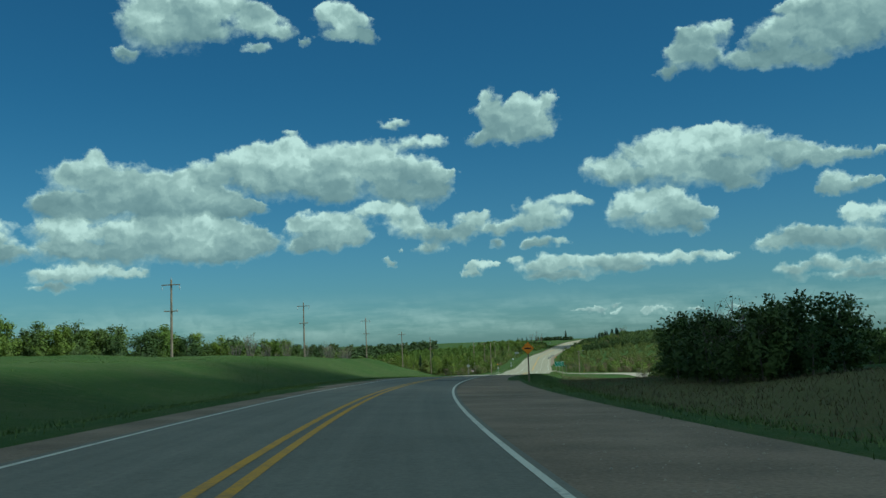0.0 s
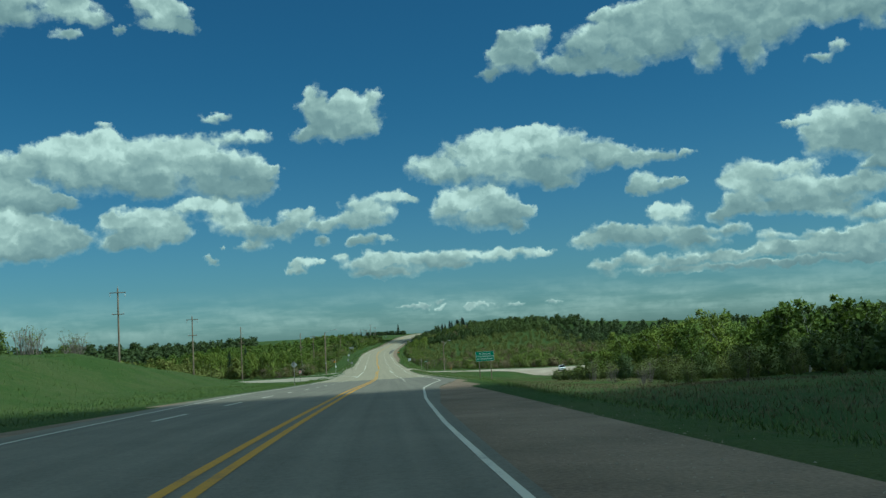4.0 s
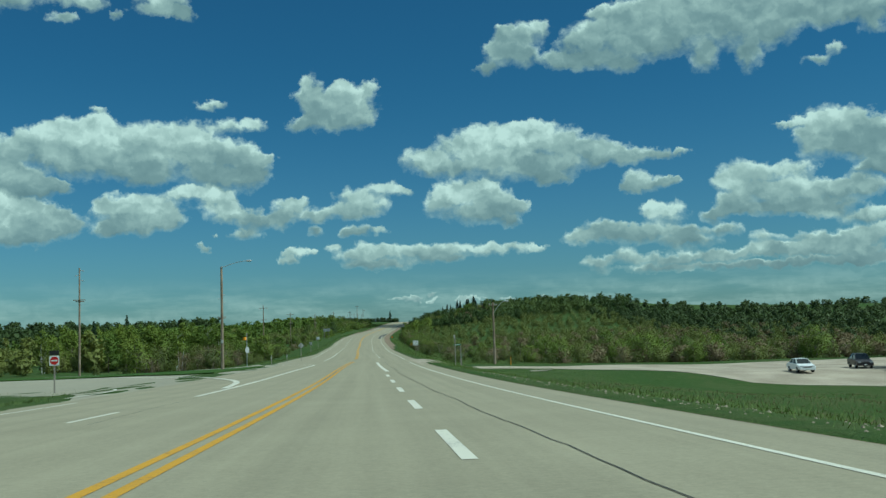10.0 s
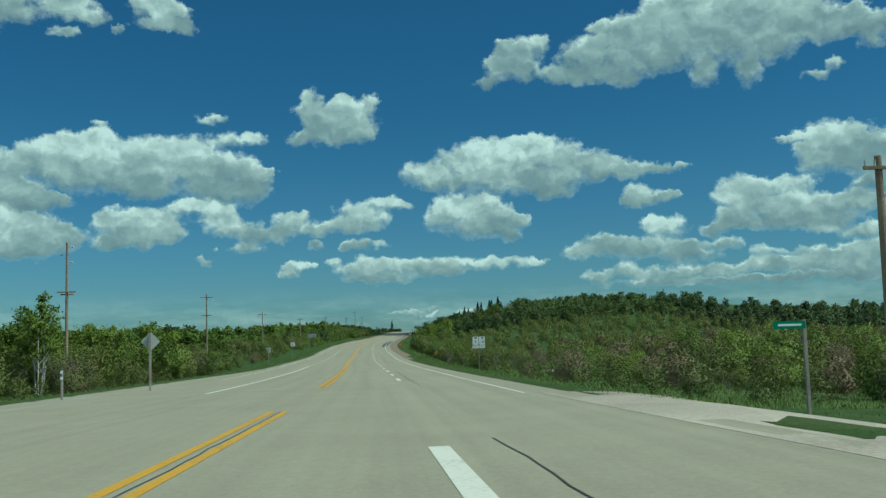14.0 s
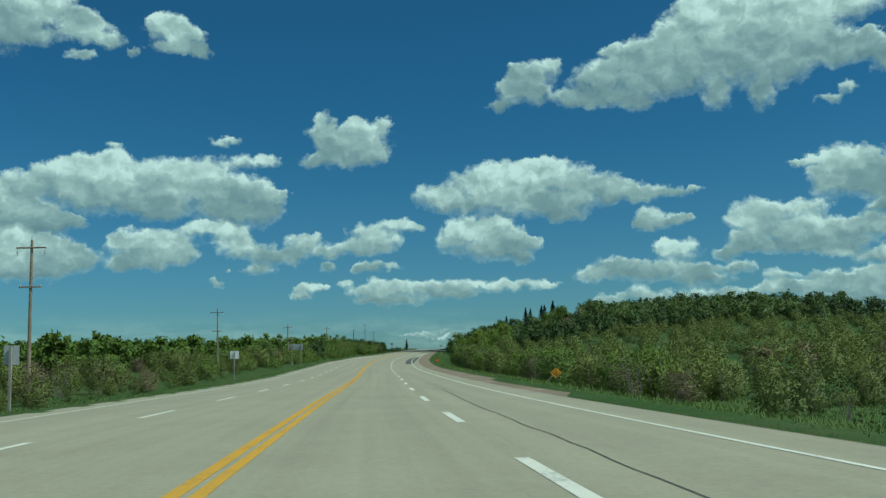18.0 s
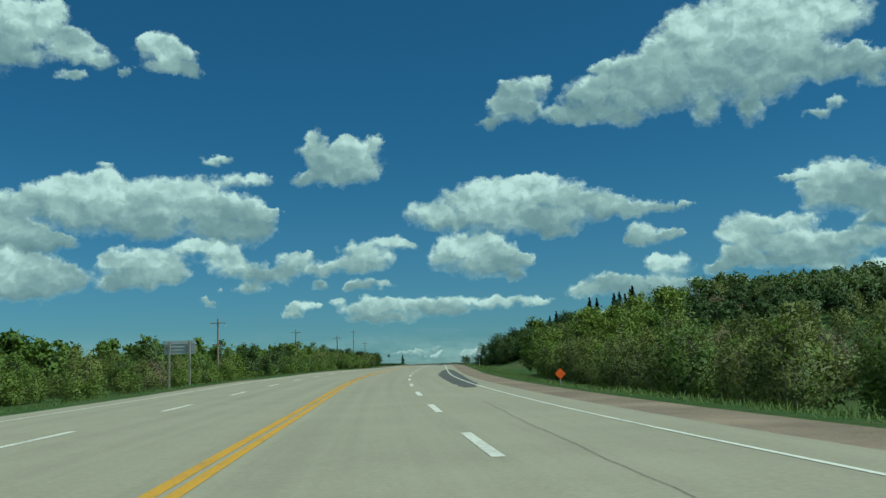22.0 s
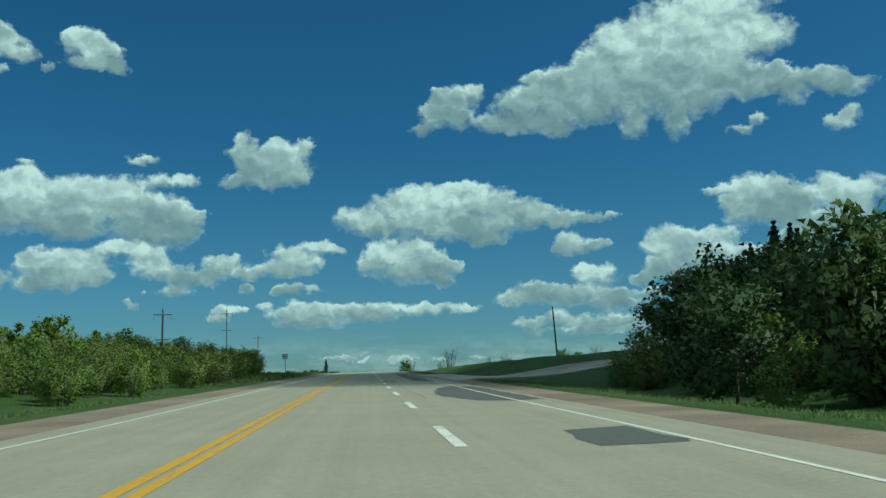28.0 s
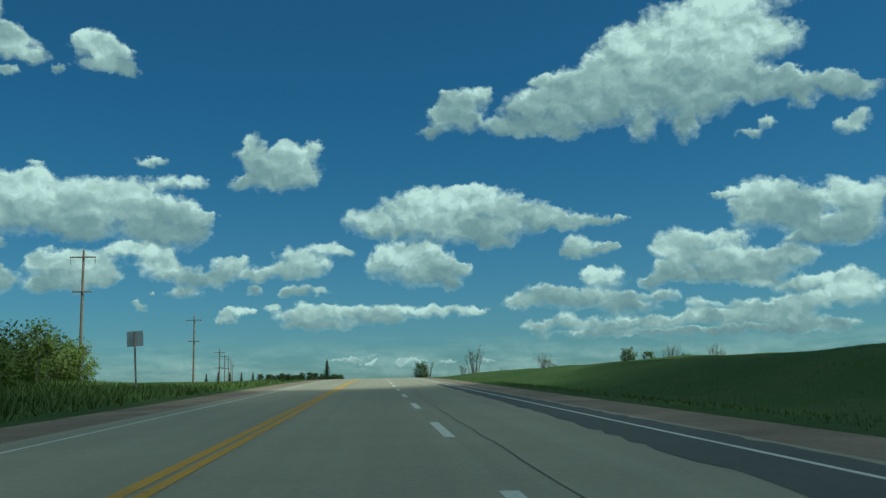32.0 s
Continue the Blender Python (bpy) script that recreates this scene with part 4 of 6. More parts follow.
def ring_band(w, h, r, cx, cz, band):
    """Border of a sign: a flat ring as its own plate."""
    bm = bmesh.new()
    a = [bm.verts.new((x, 0, z)) for x, z in rounded(w, h, r, cx, cz)]
    b = [bm.verts.new((x, 0, z)) for x, z in rounded(w - 2 * band, h - 2 * band, max(r - band, 0.005), cx, cz)]
    for k in range(len(a)):
        bm.faces.new((a[k], a[(k + 1) % len(a)], b[(k + 1) % len(a)], b[k]))
    return bm


def border(parent, w, h, r, cx, cz, band, mat, y):
    ob = part("border", ring_band(w, h, r, cx, cz, band), mat, parent)
    ob.location = (0, y, 0)
    return ob


# bump warning
M_BUMP = paint("work_orange_sheeting", (0.9, 0.27, 0.01))
s = at_plan("bump_sign", 7.6, 66.8, "amber diamond sign with a black bump symbol on a post", "road sign")
post(s, 0, 2.5, M_WOOD, 0.05)
panel(s, diamond(0.44, 0.04, 2.36), M_BUMP, 0.0)
part("symbol", plate(bmesh.new(), [(-0.24, 2.30), (0.24, 2.30), (0.23, 2.35), (0.17, 2.40), (0.1, 2.36), (0.03, 2.40), (-0.04, 2.40), (-0.1, 2.36), (-0.17, 2.40), (-0.23, 2.35)], -0.006), M_BLACK, s)

# green direction sign
s = at_plan("direction_sign", 28.8, 197.0, "green two-panel direction sign with white letters on two posts", "road sign", turn=2)
for x in (-0.58, 0.58):
    post(s, x, 2.85, M_WOOD, 0.045)
for z, words, arrow in ((2.66, "Dauphin", "up"), (2.17, "Swan River", "left")):
    face = panel(s, rounded(1.86, 0.48, 0.04, 0, z), M_GREEN_SIGN, 0.0, "panel")
    border(s, 1.84, 0.46, 0.035, 0, z, 0.018, M_WHITE_SIGN, -0.004)
    for k, word in enumerate(words.split()):
        lettering(word, 0.195, M_WHITE_SIGN, s, 0.2 if words == "Dauphin" else (-0.13, 0.5)[k], -0.003, z)
    shaft = [(-0.02, -0.12), (0.02, -0.12), (0.02, 0.02), (0.075, -0.02), (0.075, 0.03), (0, 0.12), (-0.075, 0.03), (-0.075, -0.02), (-0.02, 0.02)]
    shaft = [(px, pz) if arrow == "up" else (-pz, px) for px, pz in shaft]
    panel(s, [(px * 0.95 + (-0.48 if arrow == "up" else -0.66), pz * 0.95 + z) for px, pz in shaft], M_WHITE_SIGN, -0.005, "arrow")

# signs seen from behind
def sign_back(x, y, w, h, top, label, shape="box", posts=1, lean=0.0, turn=0.0, mat=M_GREY_BACK):
    s = at_plan("road_sign_back", x, y, label, "road sign", turn, lean)
    for k in range(posts):
        px = 0 if posts == 1 else (-0.33 * w if k == 0 else 0.33 * w)
        post(s, px, top - 0.05, M_POST, 0.05 if posts == 1 else 0.07, y=-0.1 if posts == 1 else -0.14)
    if shape == "diamond":
        panel(s, diamond(w / 2, 0.04, top - w / 2), mat, 0.03)
    else:
        panel(s, rounded(w, h, 0.04, 0, top - h / 2), mat, 0.03)
        if posts == 2:
            for z in (0.25, 0.5, 0.75):
                bm = box(bmesh.new(), (-w / 2, 0.0, top - h * z - 0.03), (w / 2, 0.028, top - h * z + 0.03))
                part("rail", bm, M_STEEL, s)
    return s


sign_back(11.5, 229, 0.85, 0.85, 3.05, "bare metal back of a diamond road sign on a post", "diamond")
sign_back(39.2, 410.7, 0.95, 0.95, 2.9, "bare metal back of a diamond road sign on a post", "diamond")
sign_back(48.4, 507.2, 0.6, 0.75, 2.7, "bare metal back of a small upright road sign")
sign_back(56.2, 575.8, 0.95, 0.85, 3.6, "pale back of a square road sign on one post", mat=M_WHITE_SIGN)
sign_back(67.8, 666.2, 2.75, 1.2, 4.3, "wide metal back of a road sign on two posts", posts=2)
sign_back(125.6, 912.2, 0.95, 0.9, 3.6, "grey back of a square road sign on a leaning post", lean=-3)
sign_back(52.9, 362.0, 0.9, 0.45, 3.4, "grey roadside sign seen edge-on on a leaning post", turn=80, lean=3)

# no-entry sign on the grass corner
s = at_plan("no_entry_sign", 17.6, 322.9, "white square sign with a red no-entry disc on a post", "road sign")
post(s, 0, 2.5, M_POST, 0.045)
panel(s, rounded(0.62, 0.62, 0.03, 0, 2.1), M_WHITE_SIGN, 0.0)
panel(s, [(0.26 * math.cos(a), 2.1 + 0.26 * math.sin(a)) for a in np.linspace(0, 2 * math.pi, 25)[:-1]], M_RED, -0.005, "disc")
panel(s, rounded(0.38, 0.09, 0.01, 0, 2.1), M_WHITE_SIGN, -0.01, "bar")
panel(s, rounded(0.6, 0.28, 0.02, 0, 2.6), M_BLACK, 0.0, "tab", "black tab over the disc")

# stop sign seen from behind, with an amber flasher
s = at_plan("flashing_beacon", 30.3, 371, "amber flashing beacon over the back of a stop sign", "traffic signal", turn=62)
post(s, 0, 4.1, M_STEEL, 0.05, False)
part("beacon", box(bmesh.new(), (-0.62, -0.12, 3.25), (-0.28, 0.16, 3.6), 0.03), M_AMBER, s, "amber beacon housing")
part("bracket", tube(bmesh.new(), [(-0.3, 0.05, 3.42), (0.0, 0.05, 3.42)], 0.025), M_STEEL, s)
panel(s, [(-0.05 + 0.4 * math.cos(a), 2.1 + 0.4 * math.sin(a)) for a in np.linspace(math.pi / 8, 2 * math.pi + math.pi / 8, 9)[:-1]], M_GREY_BACK, -0.03, "plate")

# route marker 5 and 10
s = at_plan("route_marker", 62.36, 434.9, "white route markers reading 5 and 10 on a wooden post", "road sign")
post(s, 0.0, 2.75, M_WOOD, 0.035)
for x, number, side in ((-0.26, "5", "EAST"), (0.26, "10", "SOUTH")):
    panel(s, rounded(0.5, 0.68, 0.04, x, 2.45), M_WHITE_SIGN, 0.0)
    border(s, 0.48, 0.66, 0.03, x, 2.45, 0.014, M_BLACK, -0.004)
    panel(s, [(x + px, 2.65 + pz) for px, pz in ((-0.1, 0.0), (-0.09, 0.06), (-0.02, 0.08), (0.06, 0.05), (0.11, 0.06), (0.1, -0.03), (0.03, -0.05), (-0.04, -0.02))], M_BLACK, -0.005, "emblem")
    lettering(number, 0.24, M_BLACK, s, x, -0.003, 2.37)
    panel(s, rounded(0.5, 0.22, 0.02, x, 1.97), M_WHITE_SIGN, 0.0, "tab")
    lettering(side, 0.11, M_BLACK, s, x, -0.003, 1.97)

# fallen wood in the grass
def fallen_log(x, y, length, thick, turn, label):
    s = thing("fallen_log", (x, y, float(ground_z(x, y)[0]) + thick * 0.6), turn, label, "log")
    path = [(-length / 2, 0, 0.02), (-length * 0.2, 0.08, 0.0), (length * 0.2, -0.06, 0.02), (length / 2, 0.1, 0.06)]
    part("trunk", tube(bmesh.new(), path, [thick, thick * 0.9, thick * 0.7, thick * 0.3], 8), M_DEADWOOD, s)
    for k, (at, reach) in enumerate(((-0.3, 0.9), (0.1, 0.7), (0.3, 0.5))):
        part("branch", tube(bmesh.new(), [(length * at, 0, 0), (length * at + reach * 0.6, 0.3 - 0.4 * k, reach * 0.5)], [thick * 0.4, thick * 0.1], 6), M_DEADWOOD, s)


M_DEADWOOD = speckled("dead_wood", (0.2, 0.18, 0.14), (0.42, 0.38, 0.31), 0.5, 0.04, 0.9, 0.01)
fallen_log(60.8, 355.5, 2.6, 0.11, 8, "grey driftwood log lying in the short grass")
fallen_log(81.1, 471.2, 3.4, 0.16, 20, "dark dead tree trunk lying among the brush")
fallen_log(84.5, 473.0, 2.4, 0.1, -35, "broken grey branch lying among the brush")

# leaning arrow board
s = at_plan("leaning_marker", 79.7, 537.4, "amber road marker with black bars, knocked over on its post", "road sign", lean=48)
post(s, 0, 1.5, M_POST, 0.045)
panel(s, rounded(0.6, 0.62, 0.03, 0.0, 1.35), M_AMBER, 0.0)
for z in (1.2, 1.35, 1.5):
    panel(s, [(-0.26, z - 0.06), (0.26, z + 0.02), (0.26, z + 0.07), (-0.26, z - 0.01)], M_BLACK, -0.005, "bar")

# small orange work sign
s = at_plan("work_sign", 89.5, 626.6, "plain orange diamond work sign on a short post", "road sign")
post(s, 0, 0.75, M_POST, 0.035)
panel(s, diamond(0.3, 0.03, 0.58), M_ORANGE, 0.0)

# speed limit
s = at_plan("speed_limit_sign", 111.3, 728.6, "white speed limit sign reading 100 on a metal post", "road sign")
post(s, 0, 2.6, M_STEEL, 0.04, False)
panel(s, rounded(0.6, 0.75, 0.03, 0, 2.35), M_WHITE_SIGN, 0.0)
border(s, 0.58, 0.73, 0.025, 0, 2.35, 0.012, M_BLACK, -0.004)
panel(s, rounded(0.46, 0.07, 0.005, 0, 2.6), M_BLACK, -0.004, "writing")
lettering("100", 0.28, M_BLACK, s, 0, -0.003, 2.26)

# street name post, delineators
s = at_plan("street_name_sign", 59.3, 385.9, "small green street name sign on a wooden post", "road sign")
post(s, 0, 3.0, M_POST, 0.05)
panel(s, rounded(0.95, 0.22, 0.02, -0.45, 2.85), M_GREEN_SIGN, 0.0)
panel(s, rounded(0.7, 0.06, 0.01, -0.45, 2.85), M_WHITE_SIGN, -0.005, "writing")


def delineator(x, y, top, mat, label):
    s = at_plan("delineator", x, y, label, "marker post")
    post(s, 0, top, M_POST if mat is not M_AMBER else M_AMBER, 0.04)
    if mat is not M_AMBER:
        for z in (0.72, 0.92):
            part("band", box(bmesh.new(), (-0.05, 0.0, top * z - 0.06), (0.05, 0.012, top * z + 0.06)), mat, s)


delineator(33.5, 383, 1.3, M_WHITE_SIGN, "grey marker post with white bands in the island")
delineator(54.5, 365.5, 1.5, M_GREEN_SIGN, "grey marker post with green bands by the gravel road")
delineator(66.5, 386, 1.1, M_AMBER, "yellow plastic marker post beside a lamp pole")
delineator(36.5, 402, 1.2, M_WHITE_SIGN, "grey marker post with white bands in the grass")
delineator(20.5, 405, 0.9, M_WHITE_SIGN, "grey marker post with white bands in the grass")


# power poles
def power_pole(x, y, tall, kind, lean=0.0, label=""):
    s = at_plan("power_pole", x, y, label or "weathered wooden power pole with crossarms and insulators", "power pole", 0, lean, "roadside power line")
    part("pole", tube(bmesh.new(), [(0, 0, -0.3), (0, 0, tall * 0.5), (0, 0, tall)], [0.19, 0.16, 0.12], 10), M_WOOD, s)
    if kind == "cross":
        for z, half in ((tall - 0.75, 1.35), (tall - 4.4, 1.0)):
            part("crossarm", box(bmesh.new(), (-half, -0.2, z - 0.07), (half, -0.1, z + 0.07), 0.01), M_WOOD, s)
        for x0 in (-1.25, 1.25):
            z = tall - 0.85
            bm = tube(bmesh.new(), [(x0, -0.15, z), (x0, -0.15, z - 0.62)], 0.025, 6)
            for k in range(5):
                tube(bm, [(x0, -0.15, z - 0.12 - 0.1 * k), (x0, -0.15, z - 0.17 - 0.1 * k)], [0.05, 0.1], 8)
            part("insulator", bm, M_GREY_BACK, s)
        part("pin", tube(bmesh.new(), [(0, 0, tall), (0, 0, tall + 0.4)], [0.05, 0.03], 6), M_GREY_BACK, s)
        for x0 in (-0.9, 0.9):
            part("pin", tube(bmesh.new(), [(x0, -0.15, tall - 4.35), (x0, -0.15, tall - 4.1)], [0.06, 0.04], 6), M_GREY_BACK, s)
    elif kind == "side":
        z = tall - 5.2
        part("crossarm", box(bmesh.new(), (-0.95, -0.22, z - 0.07), (0.95, -0.1, z + 0.07), 0.01), M_WOOD, s)
        part("crossarm", box(bmesh.new(), (-0.7, 0.1, z - 0.3), (0.7, 0.22, z - 0.17), 0.01), M_WOOD, s)
        for k, z in enumerate((tall - 0.4, tall - 1.2, tall - 2.0)):
            side = 1 if k != 1 else -1
            bm = tube(bmesh.new(), [(0, 0, z), (side * 0.45, 0, z - 0.05)], 0.03, 6)
            tube(bm, [(side * 0.42, 0, z - 0.04), (side * 0.7, 0, z - 0.16)], [0.09, 0.06], 8)
            part("insulator", bm, M_GREY_BACK, s)
    return s


for x, y, tall, kind in ((-34.2, 131.9, 10.7, "cross"), (-24.7, 204, 12.4, "cross"), (-15.3, 272.5, 15.2, "cross"), (-6.2, 331.6, 16.0, "cross"), (4.6, 420, 17.4, "side"),
                         (26.4, 465.7, 15.5, "side"), (38.0, 560.3, 14.8, "cross"), (52.1, 658.6, 12.0, "cross"), (69.6, 746.6, 9.8, "cross"), (87.9, 830, 9.6, "cross"),
                         (104.9, 889.8, 8.4, "cross"), (118.6, 958.5, 14.4, "cross"), (131.6, 1022, 12.0, "cross"), (139.3, 1088, 8.8, "cross"), (144.3, 1155, 9.4, "cross"),
                         (149.6, 1225, 9.6, "cross"), (155.3, 1300, 9.8, "cross"), (161.5, 1385, 10.0, "cross")):
    power_pole(x, y, tall, kind)

s = at_plan("leaning_pole", 168.1, 892.5, "dark bare wooden pole leaning on a grassy hill", "pole", lean=-3.2)
part("pole", tube(bmesh.new(), [(0, 0, -0.4), (0, 0, 8.5)], [0.16, 0.12], 10), M_BARK, s)
part("cap", tube(bmesh.new(), [(0, 0, 8.5), (0, 0, 8.56)], 0.14, 10), M_BARK, s)


def street_lamp(x, y, tall, reach, crossarm, label):
    s = at_plan("street_lamp", x, y, label, "street lamp")
    part("pole", tube(bmesh.new(), [(0, 0, -0.3), (0, 0, tall)], [0.19, 0.12], 10), M_WOOD, s)
    arm = [(0, -0.1, tall - (1.6 if crossarm else 0.15))] + [(reach * t, -0.1, tall - (1.6 if crossarm else 0.15) + (1.7 if crossarm else 0.75) * math.sin(t * 1.5)) for t in (0.3, 0.6, 0.85, 1.0)]
    part("arm", tube(bmesh.new(), arm, 0.035, 8), M_STEEL, s)
    end = Vector(arm[-1])
    bm = bmesh.new()
    bmesh.ops.create_uvsphere(bm, u_segments=12, v_segments=8, radius=1.0, matrix=Matrix.Translation(end + Vector((0.25, 0, 0))) @ Matrix.Diagonal((0.36, 0.15, 0.11, 1)))
    part("lamp_head", bm, M_GREY_BACK, s, "", True)
    if crossarm:
        part("crossarm", box(bmesh.new(), (-0.62, -0.2, tall - 0.5), (0.55, -0.08, tall - 0.38), 0.01), M_WOOD, s)
        for x0 in (-0.55, -0.2, 0.25, 0.5):
            part("insulator", tube(bmesh.new(), [(x0, -0.14, tall - 0.38), (x0, -0.14, tall - 0.16)], [0.05, 0.035], 6), M_GREY_BACK, s)
    else:
        part("meter_box", box(bmesh.new(), (-0.12, -0.32, 3.1), (0.12, -0.16, 3.5), 0.01), M_GREY_BACK, s)
    return s


street_lamp(27.5, 370.2, 11.9, 2.9, False, "tall wooden street lamp pole with a long curved steel arm")
street_lamp(65.3, 390, 8.9, 1.7, True, "wooden street lamp pole with a short crossarm and a steel arm")


# ---- parked cars in the gravel yard ----
M_CAR_WHITE, M_CAR_DARK = paint("white_car_paint", (0.75, 0.77, 0.78), 0.3, 0.03), paint("dark_car_paint", (0.035, 0.03, 0.035), 0.3, 0.05)
M_TYRE = paint("tyre_rubber", (0.02, 0.02, 0.02), 0.85)
M_GLASS = bpy.data.materials.new("dark_glass")
M_GLASS.use_nodes = True
M_GLASS.node_tree.nodes["Principled BSDF"].inputs["Base Color"].default_value = (0.012, 0.015, 0.017, 1)
M_GLASS.node_tree.nodes["Principled BSDF"].inputs["Roughness"].default_value = 0.06


def car(x, y, turn, paint_mat, label, tall=1.46, suv=False):
    """A four-door car, front towards -y before it is turned."""
    s = thing("car", (x, y, float(ground_z(x, y)[0]) + 0.05), turn, label, "car")
    side = [(-2.2, 0.35), (-2.25, 0.6), (-2.1, 0.78), (-1.15, 0.95), (2.0 if suv else 1.5, 1.0), (2.2, 0.92), (2.25, 0.55), (2.2, 0.32)]
    bm = bmesh.new()
    rows = []
    for w, inset in ((-0.89, 0.0), (-0.8, 0.0), (0.8, 0.0), (0.89, 0.0)):
        edge = abs(w) > 0.85
        rows.append([bm.verts.new((w, yy * (0.985 if edge else 1.0), 0.32 + (zz - 0.32) * (0.93 if edge else 1.0))) for yy, zz in side])
    for a, b in zip(rows, rows[1:]):
        for k in range(len(side)):
            bm.faces.new((a[k], a[(k + 1) % len(side)], b[(k + 1) % len(side)], b[k]))
    bm.faces.new(rows[0][::-1])
    bm.faces.new(rows[-1])
    bmesh.ops.recalc_face_normals(bm, faces=bm.faces)
    part("body", bm, paint_mat, s)
    cabin = [(-1.15, 0.93), (-0.35, tall), (0.9, tall), (2.05 if suv else 1.6, 0.98)]
    for name, grow, mat, top in (("glasshouse", 0.0, M_GLASS, 0.0), ("roof", 0.015, paint_mat, 1.0)):
        bm = bmesh.new()
        if name == "glasshouse":
            ring = [[bm.verts.new((w * (0.8 if zz < 1.1 else 0.62), yy, zz)) for yy, zz in cabin] for w in (-1, 1)]
            for k in range(4):
                bm.faces.new((ring[0][k], ring[0][(k + 1) % 4], ring[1][(k + 1) % 4], ring[1][k]))
            bm.faces.new(ring[0][::-1])
            bm.faces.new(ring[1])
        else:
            box(bm, (-0.64, -0.38, tall - 0.03), (0.64, 0.95, tall + 0.025), 0.02)
            for w in (-1, 1):
                for (y0, z0), (y1, z1) in ((cabin[0], cabin[1]), ((0.3, 0.95), (0.3, tall)), (cabin[3], cabin[2])):
                    tube(bm, [(w * 0.81, y0, z0), (w * 0.63, y1, z1)], 0.035, 6)
        bmesh.ops.recalc_face_normals(bm, faces=bm.faces)
        part(name, bm, mat, s)
    for w in (-0.8, 0.8):
        for yy in (-1.38, 1.35):
            wheel = part("wheel", tube(bmesh.new(), [(w - 0.11, yy, 0.32), (w + 0.11, yy, 0.32)], 0.32, 16), M_TYRE, s)
            part("rim", tube(bmesh.new(), [(w - 0.12, yy, 0.32), (w + 0.12, yy, 0.32)], 0.19, 12), M_STEEL, wheel)
        part("headlight", box(bmesh.new(), (w * 0.78 - 0.17, -2.24, 0.6), (w * 0.78 + 0.17, -2.08, 0.76), 0.02), M_GREY_BACK, s)
        part("tail_light", box(bmesh.new(), (w * 0.9 - 0.12, 2.15, 0.65), (w * 0.9 + 0.12, 2.26, 0.85), 0.02), M_RED, s)
    part("bumper", box(bmesh.new(), (-0.84, -2.3, 0.28), (0.84, -2.16, 0.52), 0.04), paint_mat, s)
    part("grille", box(bmesh.new(), (-0.45, -2.28, 0.56), (0.45, -2.2, 0.7), 0.01), M_BLACK, s)
    part("number_plate", box(bmesh.new(), (-0.15, -2.32, 0.36), (0.15, -2.295, 0.48)), M_WHITE_SIGN, s)
    return s


car(90.5, 353.5, -15, M_CAR_WHITE, "white saloon car parked on the gravel yard")
car(99.5, 355.5, -22, M_CAR_DARK, "dark estate car parked on the gravel yard", 1.6, True)

# ---- plants ----
def leaf_mesh(name, corners, mat, outward=None, soft=0.8):
    """A mesh of loose three-cornered leaf sprays; corners: (n, 3, 3). outward: the way each spray faces as part of its crown."""
    n = len(corners)
    corners = np.array(corners, dtype=np.float32)
    if outward is not None:
        face = np.cross(corners[:, 1] - corners[:, 0], corners[:, 2] - corners[:, 0])
        face /= np.linalg.norm(face, axis=1, keepdims=True) + 1e-12
        out = outward / (np.linalg.norm(outward, axis=1, keepdims=True) + 1e-9)
        back = (face * out).sum(1) < 0
        corners[back] = corners[back][:, ::-1]
        face[back] *= -1
        facing = face * (1 - soft) + out * soft
        facing /= np.linalg.norm(facing, axis=1, keepdims=True) + 1e-9
    me = bpy.data.meshes.new(name)
    me.vertices.add(3 * n)
    me.vertices.foreach_set("co", np.ascontiguousarray(corners, dtype=np.float32).ravel())
    me.loops.add(3 * n)
    me.loops.foreach_set("vertex_index", np.arange(3 * n, dtype=np.int32))
    me.polygons.add(n)
    me.polygons.foreach_set("loop_start", np.arange(0, 3 * n, 3, dtype=np.int32))
    me.polygons.foreach_set("loop_total", np.full(n, 3, dtype=np.int32))
    me.materials.append(mat)
    me.update(calc_edges=True)
    if outward is not None:
        made = me.attributes.new("custom_normal", "FLOAT_VECTOR", "POINT")
        made.data.foreach_set("vector", np.repeat(facing, 3, 0).astype(np.float32).ravel())
    return me


def crown_facing(leaf, tall):
    """The way each spray of a crown faces: away from the crown's middle, and a little upwards."""
    return leaf.mean(1) - np.array([0, 0, tall * 0.38]) + np.array([0, 0, tall * 0.2])


def scatter_leaves(rng, centres, size, stretch=1.4, droop=0.0):
    """One leaf spray at each centre, turned at random."""
    n = len(centres)
    a = rng.normal(size=(n, 3))
    a[:, 2] = a[:, 2] * 0.7 - droop
    a /= np.linalg.norm(a, axis=1, keepdims=True)
    b = np.cross(a, rng.normal(size=(n, 3)))
    b /= np.linalg.norm(b, axis=1, keepdims=True) + 1e-9
    s = size * rng.uniform(0.5, 1.4, (n, 1))
    skew = rng.uniform(-0.3, 0.3, (n, 1))
    return np.stack([centres - a * s * stretch * 0.4 + b * s * (0.5 + skew), centres + a * s * stretch * 0.6, centres - a * s * stretch * 0.4 - b * s * (0.5 - skew)], 1)


